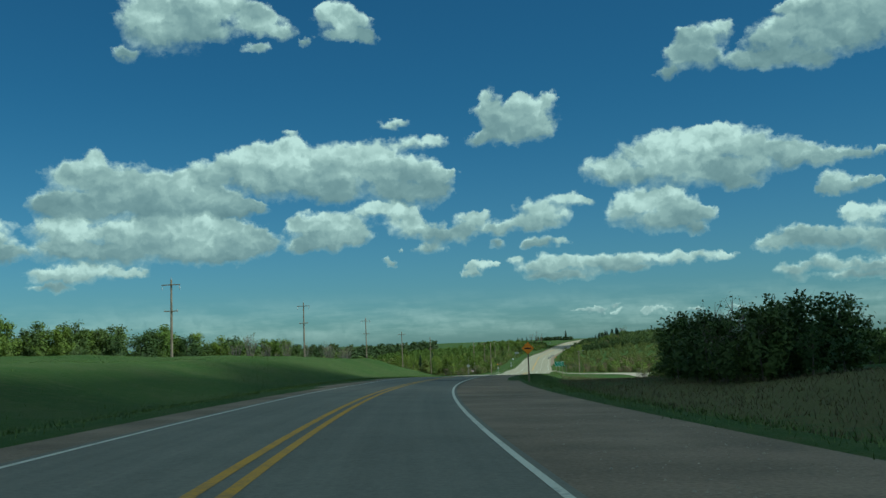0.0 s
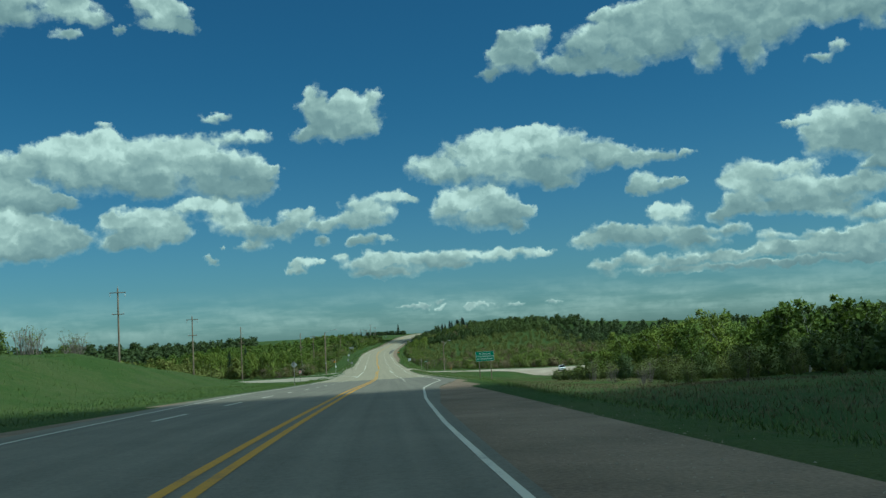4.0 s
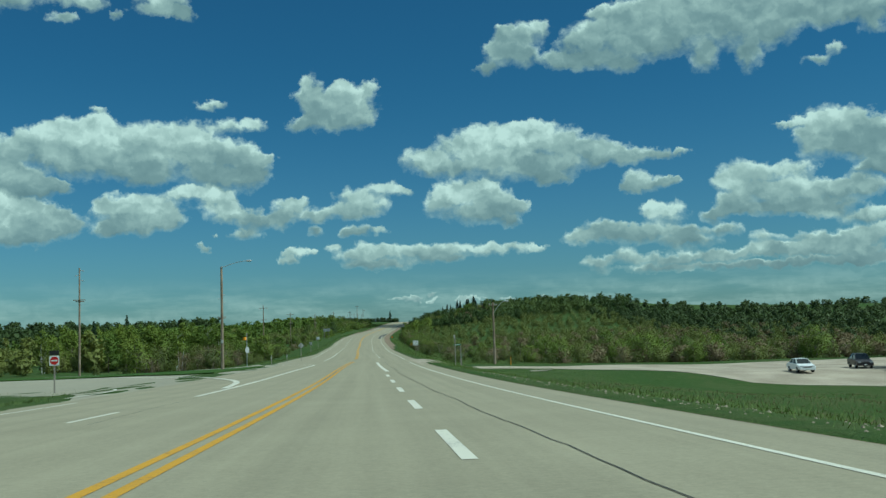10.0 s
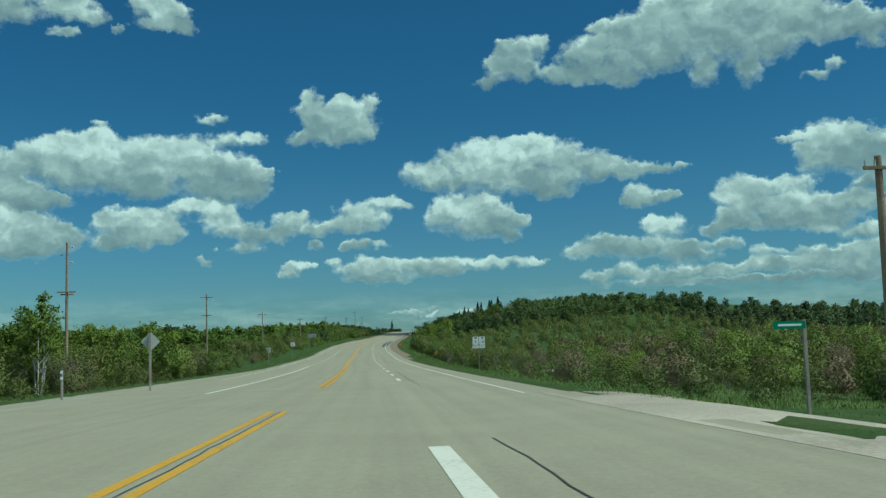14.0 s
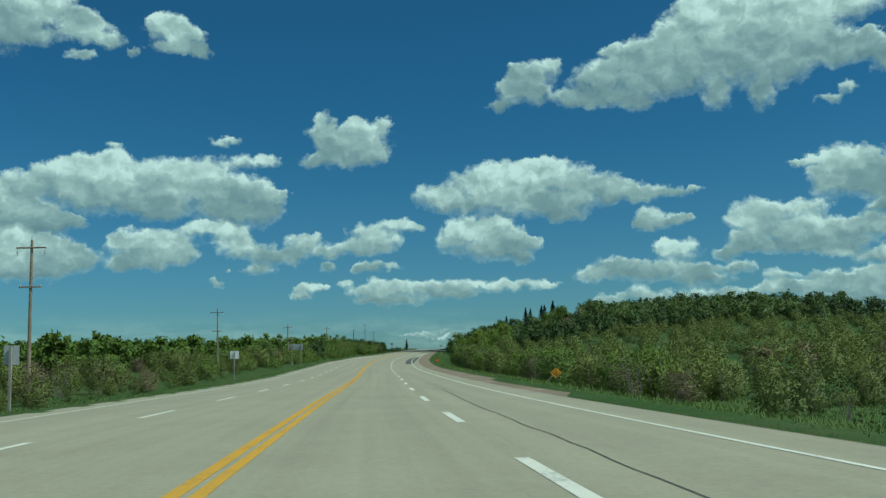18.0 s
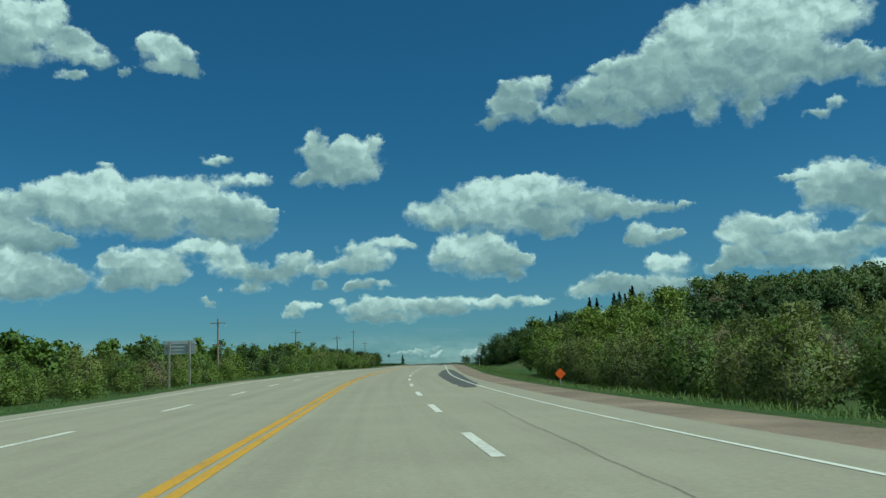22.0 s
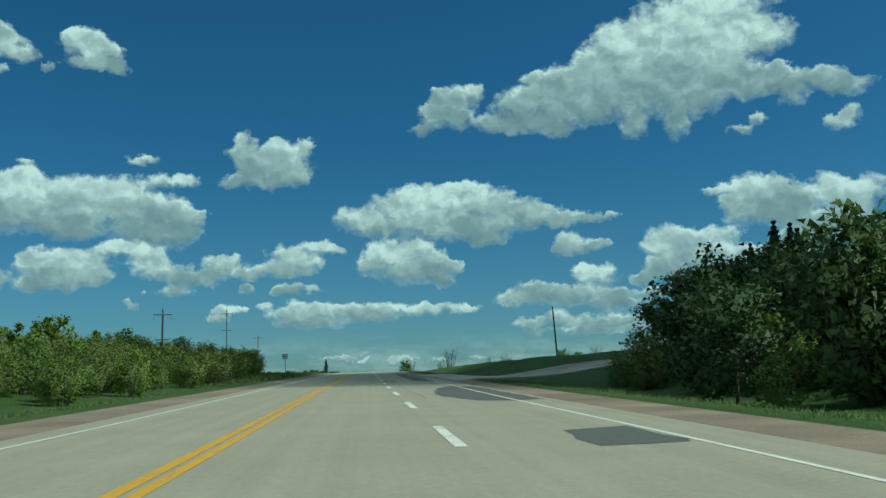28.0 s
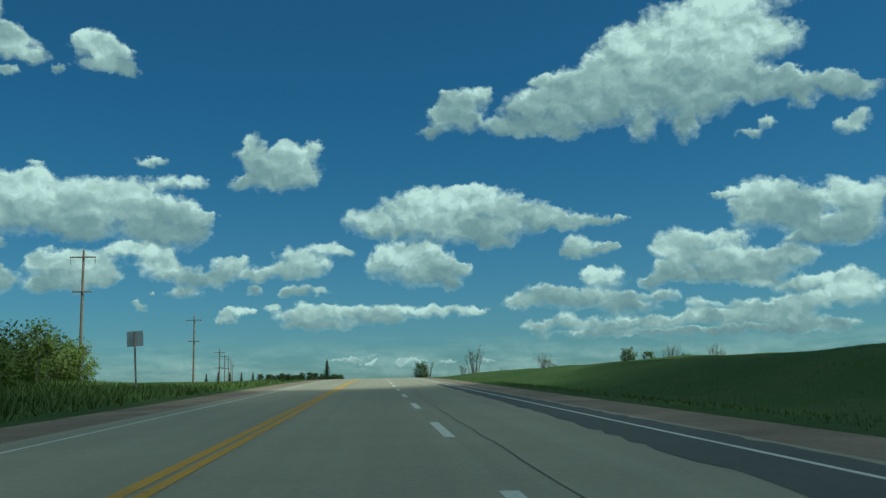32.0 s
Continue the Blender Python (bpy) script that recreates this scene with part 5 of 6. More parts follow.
def crown_points(rng, tall, wide, bottom, boughs, n, spread=0.085):
    """Places of leaves along many boughs that fan out from the stem to an uneven crown, with gaps between them."""
    out = []
    for k in range(boughs):
        a, lift = rng.uniform(0, 6.283), rng.uniform(0, 1)
        z1 = bottom + (tall - bottom) * (0.15 + 0.85 * lift)
        reach = wide * max(0.12, 1 - ((lift - 0.4) / 0.66) ** 2) ** 0.55 * rng.uniform(0.55, 1.1)
        tip = np.array([math.cos(a) * reach, math.sin(a) * reach, z1])
        root = np.array([tip[0] * 0.12, tip[1] * 0.12, max(bottom * 0.6, z1 - reach * rng.uniform(0.7, 1.3))])
        m = max(6, int(n / boughs * rng.uniform(0.7, 1.3)))
        t = rng.uniform(0.12, 1.0, (m, 1)) ** 0.6
        p = root + (tip - root) * t
        out.append(p + rng.normal(size=(m, 3)) * wide * spread * (0.5 + t) * np.array([1, 1, 0.9]))
    p = np.concatenate(out)
    p[:, 2] = np.clip(p[:, 2], 0.05, tall * 1.04)
    return p


def limbs(bm, rng, tall, bottom, wide, stems, thick):
    for k in range(stems):
        a = rng.uniform(0, 6.283)
        spread = wide * (0.12 if stems == 1 else 0.35)
        base = Vector((math.cos(a), math.sin(a), 0)) * (0.0 if stems == 1 else 0.15 * wide)
        tip = Vector((math.cos(a) * spread, math.sin(a) * spread, tall * rng.uniform(0.75, 0.92)))
        mid = base.lerp(tip, 0.5) + Vector((rng.uniform(-.15, .15), rng.uniform(-.15, .15), 0))
        tube(bm, [base + Vector((0, 0, -0.25)), base + Vector((0, 0, 0.1)), mid, tip], [thick * 1.25, thick, thick * 0.65, thick * 0.15], 6, False)
        for j in range(4):
            t = rng.uniform(0.3, 0.85)
            p = mid.lerp(tip, t) if t > 0.5 else base.lerp(mid, t * 2)
            b = rng.uniform(0, 6.283)
            q = p + Vector((math.cos(b) * wide * 0.5, math.sin(b) * wide * 0.5, tall * rng.uniform(0.1, 0.25)))
            tube(bm, [p, p.lerp(q, 0.55) + Vector((0, 0, -0.1)), q], [thick * 0.4, thick * 0.25, thick * 0.07], 5, False)
    return bm


class Plant:
    """A kind of plant: the meshes of one grown specimen."""

    def __init__(self, name, seed, tall, wide, bottom, lobes, leaf, count, mat, bark, stems=1, thick=0.09):
        rng = np.random.default_rng(seed)
        self.name, self.tall = name, tall
        self.leaf = scatter_leaves(rng, crown_points(rng, tall, wide, bottom, lobes, count), leaf)
        bm = limbs(bmesh.new(), random.Random(seed), tall, bottom, wide, stems, thick)
        self.wood = bpy.data.meshes.new("trunk")
        bm.to_mesh(self.wood)
        bm.free()
        self.wood.materials.append(bark)
        self.crown = leaf_mesh("crown", self.leaf, mat, crown_facing(self.leaf, tall))
        self.mat = mat


def spruce_leaves(rng, tall, wide, tiers=26, per=26):
    out = []
    for k in range(tiers):
        t = k / (tiers - 1)
        z = tall * (0.1 + 0.89 * t)
        r = wide * (1 - t) ** 0.85 + 0.08
        m = max(5, int(per * (1 - 0.6 * t)))
        for a in rng.uniform(0, 6.283, m):
            reach = r * rng.uniform(0.55, 1.12)
            d = np.array([math.cos(a), math.sin(a), 0.0])
            for q in (0.35, 0.7, 1.0):
                c = d * reach * q + np.array([0, 0, z - 0.28 * reach * q + rng.uniform(-.12, .12)])
                side = np.array([-d[1], d[0], 0]) * rng.uniform(0.16, 0.3) * (1.2 - 0.4 * q)
                fwd = d * reach * 0.24 + np.array([0, 0, -0.1 - 0.12 * rng.uniform()])
                out.append([c - fwd * 0.8 + side, c + fwd * 1.3, c - fwd * 0.8 - side])
    return np.array(out)


class Spruce(Plant):
    def __init__(self, seed, tall, wide):
        rng = np.random.default_rng(seed)
        self.name, self.tall, self.mat = "spruce_tree", tall, M_NEEDLE
        self.leaf = spruce_leaves(rng, tall, wide, int(tall * 2.4))
        self.wood = bpy.data.meshes.new("trunk")
        bm = tube(bmesh.new(), [(0, 0, -0.3), (0, 0, tall * 0.5), (0, 0, tall * 0.97)], [0.17, 0.1, 0.02], 7, False)
        bm.to_mesh(self.wood)
        bm.free()
        self.wood.materials.append(M_BARK)
        self.crown = leaf_mesh("crown", self.leaf, M_NEEDLE, crown_facing(self.leaf, tall) * np.array([1, 1, 0.35]))


class Twigs(Plant):
    """A leafless or barely leafed bush or tree: many thin forking stems."""

    def __init__(self, name, seed, tall, wide, stems, leaf_count, mat=M_LEAF_OLIVE, thick=0.03):
        rng, r2 = random.Random(seed), np.random.default_rng(seed)
        bm = bmesh.new()
        tips = []
        for k in range(stems):
            a = rng.uniform(0, 6.283)
            base = Vector((math.cos(a), math.sin(a), 0)) * rng.uniform(0, 0.25) * wide
            tip = base + Vector((math.cos(a) * wide * rng.uniform(0.1, 0.8), math.sin(a) * wide * rng.uniform(0.1, 0.8), tall * rng.uniform(0.6, 1.0)))
            mid = base.lerp(tip, 0.5) + Vector((0, 0, tall * 0.06))
            tube(bm, [base + Vector((0, 0, -0.2)), mid, tip], [thick, thick * 0.65, thick * 0.15], 4, False)
            for j in range(5):
                p = mid.lerp(tip, rng.uniform(0, 0.8))
                q = p + Vector((rng.uniform(-.3, .3) * wide, rng.uniform(-.3, .3) * wide, tall * rng.uniform(0.08, 0.25)))
                tube(bm, [p, q], [thick * 0.4, thick * 0.1], 3, False)
                tips.append(q)
        self.name, self.tall, self.mat = name, tall, mat
        self.wood = bpy.data.meshes.new("trunk")
        bm.to_mesh(self.wood)
        bm.free()
        self.wood.materials.append(M_TWIG)
        pick = np.array([tips[int(i)] for i in r2.integers(0, len(tips), leaf_count)])
        self.leaf = scatter_leaves(r2, pick + r2.normal(size=pick.shape) * 0.18, 0.13)
        self.crown = leaf_mesh("crown", self.leaf, mat, crown_facing(self.leaf, tall))


BROAD = [Plant("tree", 10 + k, 7.0, 2.6, 0.9, 46, 0.21, 2900, M_LEAF, M_BARK) for k in range(3)]
DARK = [Plant("tree", 30 + k, 6.5, 2.9, 0.35, 52, 0.24, 2500, M_LEAF_DARK, M_BARK) for k in range(3)]
BUSH = [Plant("bush", 50 + k, 4.2, 2.2, 0.05, 52, 0.145, 2800, M_LEAF, M_TWIG, 5, 0.045) for k in range(3)]
OLIVE = [Plant("willow", 70 + k, 4.4, 2.3, 0.05, 52, 0.145, 2700, M_LEAF_OLIVE, M_TWIG, 5, 0.045) for k in range(3)]
RUST = [Plant("shrub", 80 + k, 3.6, 2.2, 0.05, 50, 0.13, 1500, M_LEAF_RUST, M_TWIG, 6, 0.04) for k in range(2)]
BIRCH = [Plant("birch_tree", 90 + k, 8.2, 1.9, 2.4, 34, 0.18, 1900, M_LEAF, M_BIRCH, 2, 0.085) for k in range(3)]
SPRUCES = [Spruce(110 + k, 12.5, 3.3 + 0.4 * k) for k in range(3)]
BARE = [Twigs("bare_bush", 130 + k, 4.0, 1.7, 16, 260) for k in range(2)]
BARE_TREE = [Twigs("bare_tree", 150 + k, 7.5, 2.8, 14, 350, M_LEAF_OLIVE, 0.09) for k in range(2)]

LABELS = {"tree": "leafy broadleaved tree in fresh spring green", "willow": "olive green willow with several stems", "shrub": "low grey-brown shrub just coming into bud", "bush": "rounded roadside bush in fresh leaf", "birch_tree": "slender birch with white bark and light leaves",
          "spruce_tree": "tall dark green spruce with drooping boughs", "bare_bush": "grey bush with bare twigs", "bare_tree": "spreading tree with bare spring branches"}


def grow(kind, x, y, size, turn, sink=0.1, label=""):
    """One plant as a thing of its own, standing at a place of the plan."""
    ob = thing(kind.name, (x, y, float(ground_z(x, y)[0]) - sink), turn, label or LABELS[kind.name], kind.name.replace("_", " ") if "spruce" in kind.name or "birch" in kind.name else kind.name.split("_")[-1])
    ob.scale = (size, size, size * (0.92 + 0.16 * ((turn * 0.37) % 1)))
    for name, me in (("trunk", kind.wood), ("crown", kind.crown)):
        new(name, me).parent = ob
    return ob


def zone_points(rng, n, u0, u1, l0, l1, gap):
    """Places at random in a strip beside the road, none nearer to another than gap."""
    pts = []
    for _ in range(n * 12):
        u, lat = rng.uniform(u0, u1), rng.uniform(l0, l1)
        if all((u - a) ** 2 + (lat - b) ** 2 > gap * gap for a, b in pts[-260:]):
            pts.append((u, lat))
            if len(pts) >= n:
                break
    return pts


def plan_of(u, lat):
    p = spot(u, lat)
    return p.x, p.y


def thicket(seed, n, u0, u1, l0, l1, kinds, lo, hi, gap=2.0, edge=None):
    """Plants of mixed kinds, each a thing."""
    rng = random.Random(seed)
    for u, lat in zone_points(rng, n, u0, u1, l0, l1, gap):
        if edge and not edge(u, lat):
            continue
        x, y = plan_of(u, lat)
        grow(rng.choice(kinds), x, y, rng.uniform(lo, hi), rng.uniform(0, 360))


def wood(name, seed, n, u0, u1, l0, l1, kinds, lo, hi, mat, label, gap=2.0, thin=1, edge=None, grow_leaf=1.0):
    """Trees past counting, joined into one mass: leaves of one mesh, trunks of another."""
    rng, r2 = random.Random(seed), np.random.default_rng(seed)
    leaf, facing, wv, wf, base = [], [], [], [], 0
    for u, lat in zone_points(rng, n, u0, u1, l0, l1, gap):
        if edge and not edge(u, lat):
            continue
        x, y = plan_of(u, lat)
        k, s, a = rng.choice(kinds), rng.uniform(lo, hi), rng.uniform(0, 6.283)
        c = k.leaf[r2.permutation(len(k.leaf))[: len(k.leaf) // thin]]
        if grow_leaf != 1.0:
            mid = c.mean(1, keepdims=True)
            c = mid + (c - mid) * grow_leaf * 1.3
        turn = np.array([[math.cos(a), -math.sin(a), 0], [math.sin(a), math.cos(a), 0], [0, 0, 1.0]])
        at = np.array([x, y, float(ground_z(x, y)[0]) - 0.1])
        leaf.append(c @ turn.T * s + at)
        facing.append(crown_facing(c, k.tall) @ turn.T)
        if k.name not in ("bush", "willow", "shrub") and u1 - u0 < 300 and abs(lat) < 90:
            vs = np.empty(len(k.wood.vertices) * 3)
            k.wood.vertices.foreach_get("co", vs)
            wv.append(vs.reshape(-1, 3) @ turn.T * s + at)
            wf += [tuple(i + base for i in p.vertices) for p in k.wood.polygons]
            base += len(k.wood.vertices)
    ob = tagged(new(name, leaf_mesh(name, np.concatenate(leaf), mat, np.concatenate(facing))), label, "woodland", kind="stuff")
    if wv:
        trunks = mesh_object("trunks", np.concatenate(wv), wf, kinds[0].wood.materials[0])
        trunks.parent = ob
    return ob


# right of the road, from the start onwards
thicket(1, 24, 70, 100, 23, 34, DARK + BUSH[:1], 0.7, 1.02, 2.7)
grow(BARE_TREE[0], *plan_of(78, 24.5), 0.95, 20)
grow(DARK[1], *plan_of(98, 24.5), 0.98, 80)
wood("dark_thicket", 2, 210, 135, 250, 46, 110, DARK + BIRCH[:1], 0.6, 0.85, M_LEAF_DARK, "dense dark green thicket of broadleaved trees and bushes", 3.6, 4, lambda u, l: l > 46 + max(0, u - 200) * 0.12, 1.7)
thicket(3, 34, 232, 292, 47, 60, BIRCH + BROAD[:1], 0.95, 1.25, 2.6)
wood("birch_grove", 4, 130, 225, 305, 56, 110, BIRCH + DARK, 1.0, 1.3, M_LEAF, "birch grove with white trunks and light green leaves", 3.0, 3, None, 1.5)
for k in range(30):
    r = random.Random(900 + k)
    grow((BIRCH + BROAD + BUSH)[k % 9], 104.5 + 36 * r.random(), 337 + 17 * r.random(), r.uniform(1.0, 1.4) if k % 9 < 6 else 0.8, r.uniform(0, 360))
thicket(5, 22, 200, 240, 28, 52, OLIVE + BARE + DARK[:1], 0.5, 0.9, 2.6)
# beyond the gravel road, on the valley side
thicket(6, 36, 396, 470, 28, 62, OLIVE + BUSH + RUST, 0.55, 0.95, 3.0)
thicket(7, 44, 424, 522, 15.5, 34, RUST + OLIVE + BARE + BUSH[:1], 0.35, 0.75, 2.6)
wood("valley_brush", 8, 520, 396, 560, 46, 150, OLIVE + BUSH, 0.45, 0.72, M_LEAF_OLIVE, "olive and light green brush on the valley side", 3.0, 4, None, 1.2)
wood("rusty_brush", 40, 160, 396, 560, 34, 130, RUST, 0.6, 0.95, M_LEAF_RUST, "grey-brown budding brush among the green", 5.0, 4, None, 1.9)
thicket(9, 64, 520, 622, 15.5, 24, BUSH + OLIVE + RUST[:1], 0.5, 0.82, 2.0)
wood("slope_brush", 10, 460, 520, 700, 22, 110, BUSH + OLIVE, 0.45, 0.75, M_LEAF_OLIVE, "dense mixed brush in spring leaf on the slope", 3.0, 4, lambda u, l: l > 22 + max(0, u - 655) * 0.8, 1.2)
thicket(11, 40, 618, 652, 15.5, 25, BUSH + OLIVE + RUST[:1], 0.55, 0.85, 2.1)
thicket(31, 44, 650, 681, 16, 27, BROAD + OLIVE[:2] + BUSH, 0.62, 0.9, 1.9)
wood("ridge_wood", 12, 760, 400, 720, 110, 330, DARK, 0.5, 0.74, M_FAR_LEAF, "dark green wood along the ridge", 5.0, 6, lambda u, l: l > 130 - max(0, u - 500) * 0.25, 2.2)
wood("far_ridge_wood", 47, 520, 380, 900, 300, 520, DARK, 0.8, 1.15, M_FAR_LEAF, "far dark wood closing the horizon", 7.5, 8, None, 2.8)
# the hill with spruces
for x, y, size in ((163.5, 785, 1.05), (160.8, 786.5, 0.98), (160.5, 789, 1.05), (157.3, 792, 0.92), (156, 793.5, 1.0), (124.6, 730.4, 0.15), (154.6, 814.2, 0.95), (165, 790, 1.0), (150, 806, 0.8), (146, 800, 0.7),
                   (165.5, 787, 0.9), (168, 800, 1.0), (159, 824, 0.9), (142.5, 792, 0.5), (172, 815, 1.0), (180, 830, 0.9), (218.5, 876, 0.9)):
    grow(SPRUCES[int(x * 7) % 3], x, y, size, x * 13 % 360, 0.3)
thicket(13, 52, 760, 815, 21, 46, DARK + BROAD[:1] + BUSH[:1], 0.6, 0.95, 2.8, lambda u, l: l > 21 + abs(u - 790) * 0.28)
thicket(14, 96, 738, 803, 16, 52, BUSH + OLIVE + DARK[:1], 0.45, 0.85, 2.4, lambda u, l: l > 16 + max(0, 762 - u) * 0.62)
wood("hill_wood", 15, 460, 715, 840, 44, 130, DARK + BUSH, 0.55, 0.85, M_LEAF_DARK, "dark broadleaved wood over the hillside", 3.2, 6, lambda u, l: l > 44 + max(0, 765 - u) * 0.5, 1.8)
thicket(49, 26, 754, 797, 18, 36, DARK, 0.72, 1.0, 2.6, lambda u, l: l > 18 + max(0, 768 - u) * 0.7)
wood("hill_crest_wood", 50, 170, 690, 768, 56, 104, DARK, 0.5, 0.78, M_LEAF_DARK, "dark broadleaved wood along the crest of the hill", 3.0, 5, None, 1.7)
thicket(16, 14, 700, 750, 22, 40, BUSH + BARE + OLIVE, 0.2, 0.4, 3.0)
for k, (u, lat, size) in enumerate(((802, 20.5, 0.85), (805, 22.5, 1.0), (809, 25.5, 1.05), (803, 25, 1.05), (813, 28, 0.85), (808, 30, 1.15), (815, 32, 1.0))):
    grow(DARK[k % 3], *plan_of(u, lat), size, k * 71)
for k, (u, lat, size) in enumerate(((799, 18.5, 0.5), (804, 18.5, 0.55), (808, 20.5, 0.5), (813, 22.5, 0.45))):
    grow(BUSH[k % 3], *plan_of(u, lat), size, k * 53)
wood("low_brush", 41, 260, 412, 700, -42, -19, RUST + OLIVE + BUSH, 0.28, 0.5, M_LEAF_OLIVE, "low olive brush and tall weeds along the verge", 2.2, 4, lambda u, l: l < -19 - max(0, u - 690) * 0.2, 1.15)
wood("low_brush", 42, 210, 640, 865, -40, -16, BUSH + OLIVE, 0.3, 0.5, M_LEAF, "low green brush along the verge", 2.2, 4, None, 1.15)
wood("low_brush", 43, 170, 400, 530, 15, 50, RUST + OLIVE, 0.25, 0.5, M_LEAF_OLIVE, "low olive brush and tall weeds beside the road", 2.2, 4, None, 1.15)
# left of the road
for k in range(64):
    r = random.Random(700 + k)
    t = (k + r.uniform(0, 0.9)) / 64
    grow((BROAD + DARK)[k % 6], -44 - 54 * t + r.uniform(-5, 5), 318 - 135 * t + r.uniform(-5, 5), r.uniform(1.15, 1.55), r.uniform(0, 360))
wood("field_wood", 18, 300, 60, 420, -200, -108, BROAD + DARK, 1.2, 1.6, M_LEAF, "row of leafy green trees behind the field", 4.6, 4, lambda u, l: l < -108 - max(0, 150 - u) * 0.3, 1.7)
thicket(19, 18, 205, 262, -66, -44, BARE + BARE_TREE + DARK[:1], 0.6, 0.95, 3.2)
grow(BUSH[0], *plan_of(268, -52), 1.25, 40)
wood("valley_wood", 20, 420, 330, 640, -150, -46, OLIVE + BUSH + BROAD, 0.8, 1.1, M_LEAF_OLIVE, "olive green brush along the valley floor", 4.4, 5, lambda u, l: not (350 < u < 408), 2.0)
wood("far_left_wood", 21, 720, 250, 1000, -420, -130, DARK, 1.1, 1.6, M_FAR_LEAF, "dark far woodland on rising ground", 6.2, 7, lambda u, l: u > 420 or l < -190, 2.4)
thicket(22, 56, 408, 560, -42, -23, OLIVE + BUSH + RUST + BARE[:1], 0.75, 1.2, 2.8)
thicket(23, 56, 440, 506, -62, -27, OLIVE + BROAD + BIRCH[:1], 0.92, 1.2, 2.7)
for x, y, size in ((8, 470, 0.8), (14, 476, 0.9)):
    grow(SPRUCES[0], x - 8, y, size, 10, 0.2)
thicket(24, 50, 560, 690, -50, -21, BUSH + OLIVE + RUST, 0.6, 0.95, 3.0)
wood("left_wood", 25, 360, 600, 800, -130, -42, BROAD + DARK + BUSH, 0.8, 1.1, M_LEAF, "mixed green wood left to itself beside the road", 4.2, 5, None, 1.9)
thicket(26, 56, 690, 800, -44, -18, DARK[:1] + BUSH + OLIVE, 0.55, 0.85, 2.6)
thicket(27, 50, 802, 868, -30, -13.5, BUSH + OLIVE[:1], 0.6, 0.95, 2.2)
thicket(30, 90, 846, 935, -32, -13.6, BUSH + OLIVE[:1], 0.6, 0.98, 2.0, lambda u, l: l < -13.6 - max(0, u - 885) * 0.16)
wood("bank_wood", 28, 150, 810, 940, -75, -30, BROAD + BUSH, 0.7, 0.95, M_LEAF, "young green trees on the bank", 3.4, 4, lambda u, l: u < 900 or l < -40, 1.7)
thicket(48, 30, 488, 545, -76, -38, BROAD + OLIVE[:1], 1.1, 1.4, 3.4)
thicket(32, 24, 478, 528, -36, -20.5, OLIVE + BROAD + BUSH[:1], 0.6, 0.85, 2.6)
wood("grove_brush", 44, 210, 226, 330, 40, 64, RUST + OLIVE + BUSH, 0.4, 0.8, M_LEAF_OLIVE, "tangled olive undergrowth below the birches", 2.0, 3, None, 1.6)
thicket(34, 26, 228, 312, 44, 58, BIRCH + BROAD, 0.85, 1.15, 2.4)
thicket(33, 16, 396, 480, 34, 72, BUSH, 1.0, 1.4, 5.0)
wood("hill_edge_wood", 45, 120, 682, 716, 28, 75, DARK, 0.4, 0.62, M_LEAF_DARK, "dark broadleaved wood at the foot of the hill", 3.0, 4, None, 1.8)
wood("ridge_edge_wood", 46, 330, 470, 700, 100, 165, DARK, 0.36, 0.54, M_FAR_LEAF, "dark trees along the upper edge of the brush", 4.0, 5, None, 2.0)
thicket(35, 24, 704, 752, 39, 56, OLIVE + RUST + BROAD[:1], 0.6, 0.9, 2.4)
# the plain beyond the crest
for k, (x, y, size, kind) in enumerate(((264.6, 1374, 1.0, DARK[0]), (270, 1378, 0.9, BARE_TREE[0]), (292, 1360, 1.3, BARE_TREE[1]), (286, 1362, 0.7, BARE_TREE[0]), (322, 1330, 1.1, BARE_TREE[0]), (330, 1335, 0.7, BARE_TREE[1]),
                                        (306, 1350, 0.5, BARE_TREE[1]), (300, 1190, 0.8, DARK[1]), (306, 1185, 0.75, DARK[2]), (313, 1180, 0.85, BARE_TREE[1]), (318, 1178, 0.6, DARK[0]), (328, 1172, 0.9, BARE_TREE[0]),
                                        (236, 1120, 0.3, BARE_TREE[0]), (232, 1500, 0.8, SPRUCES[0]))):
    grow(kind, x, y, size * 1.75, k * 47, 0.15)
wood("far_plain_wood", 29, 60, 1450, 1560, -75, -20, DARK, 0.7, 1.0, M_FAR_LEAF, "far dark shelter belt on the plain", 4.0, 3, None, 1.6)
for k in range(5):
    grow(SPRUCES[k % 3], 150 + 7 * k, 1450, 0.55, k * 70, 0.1)


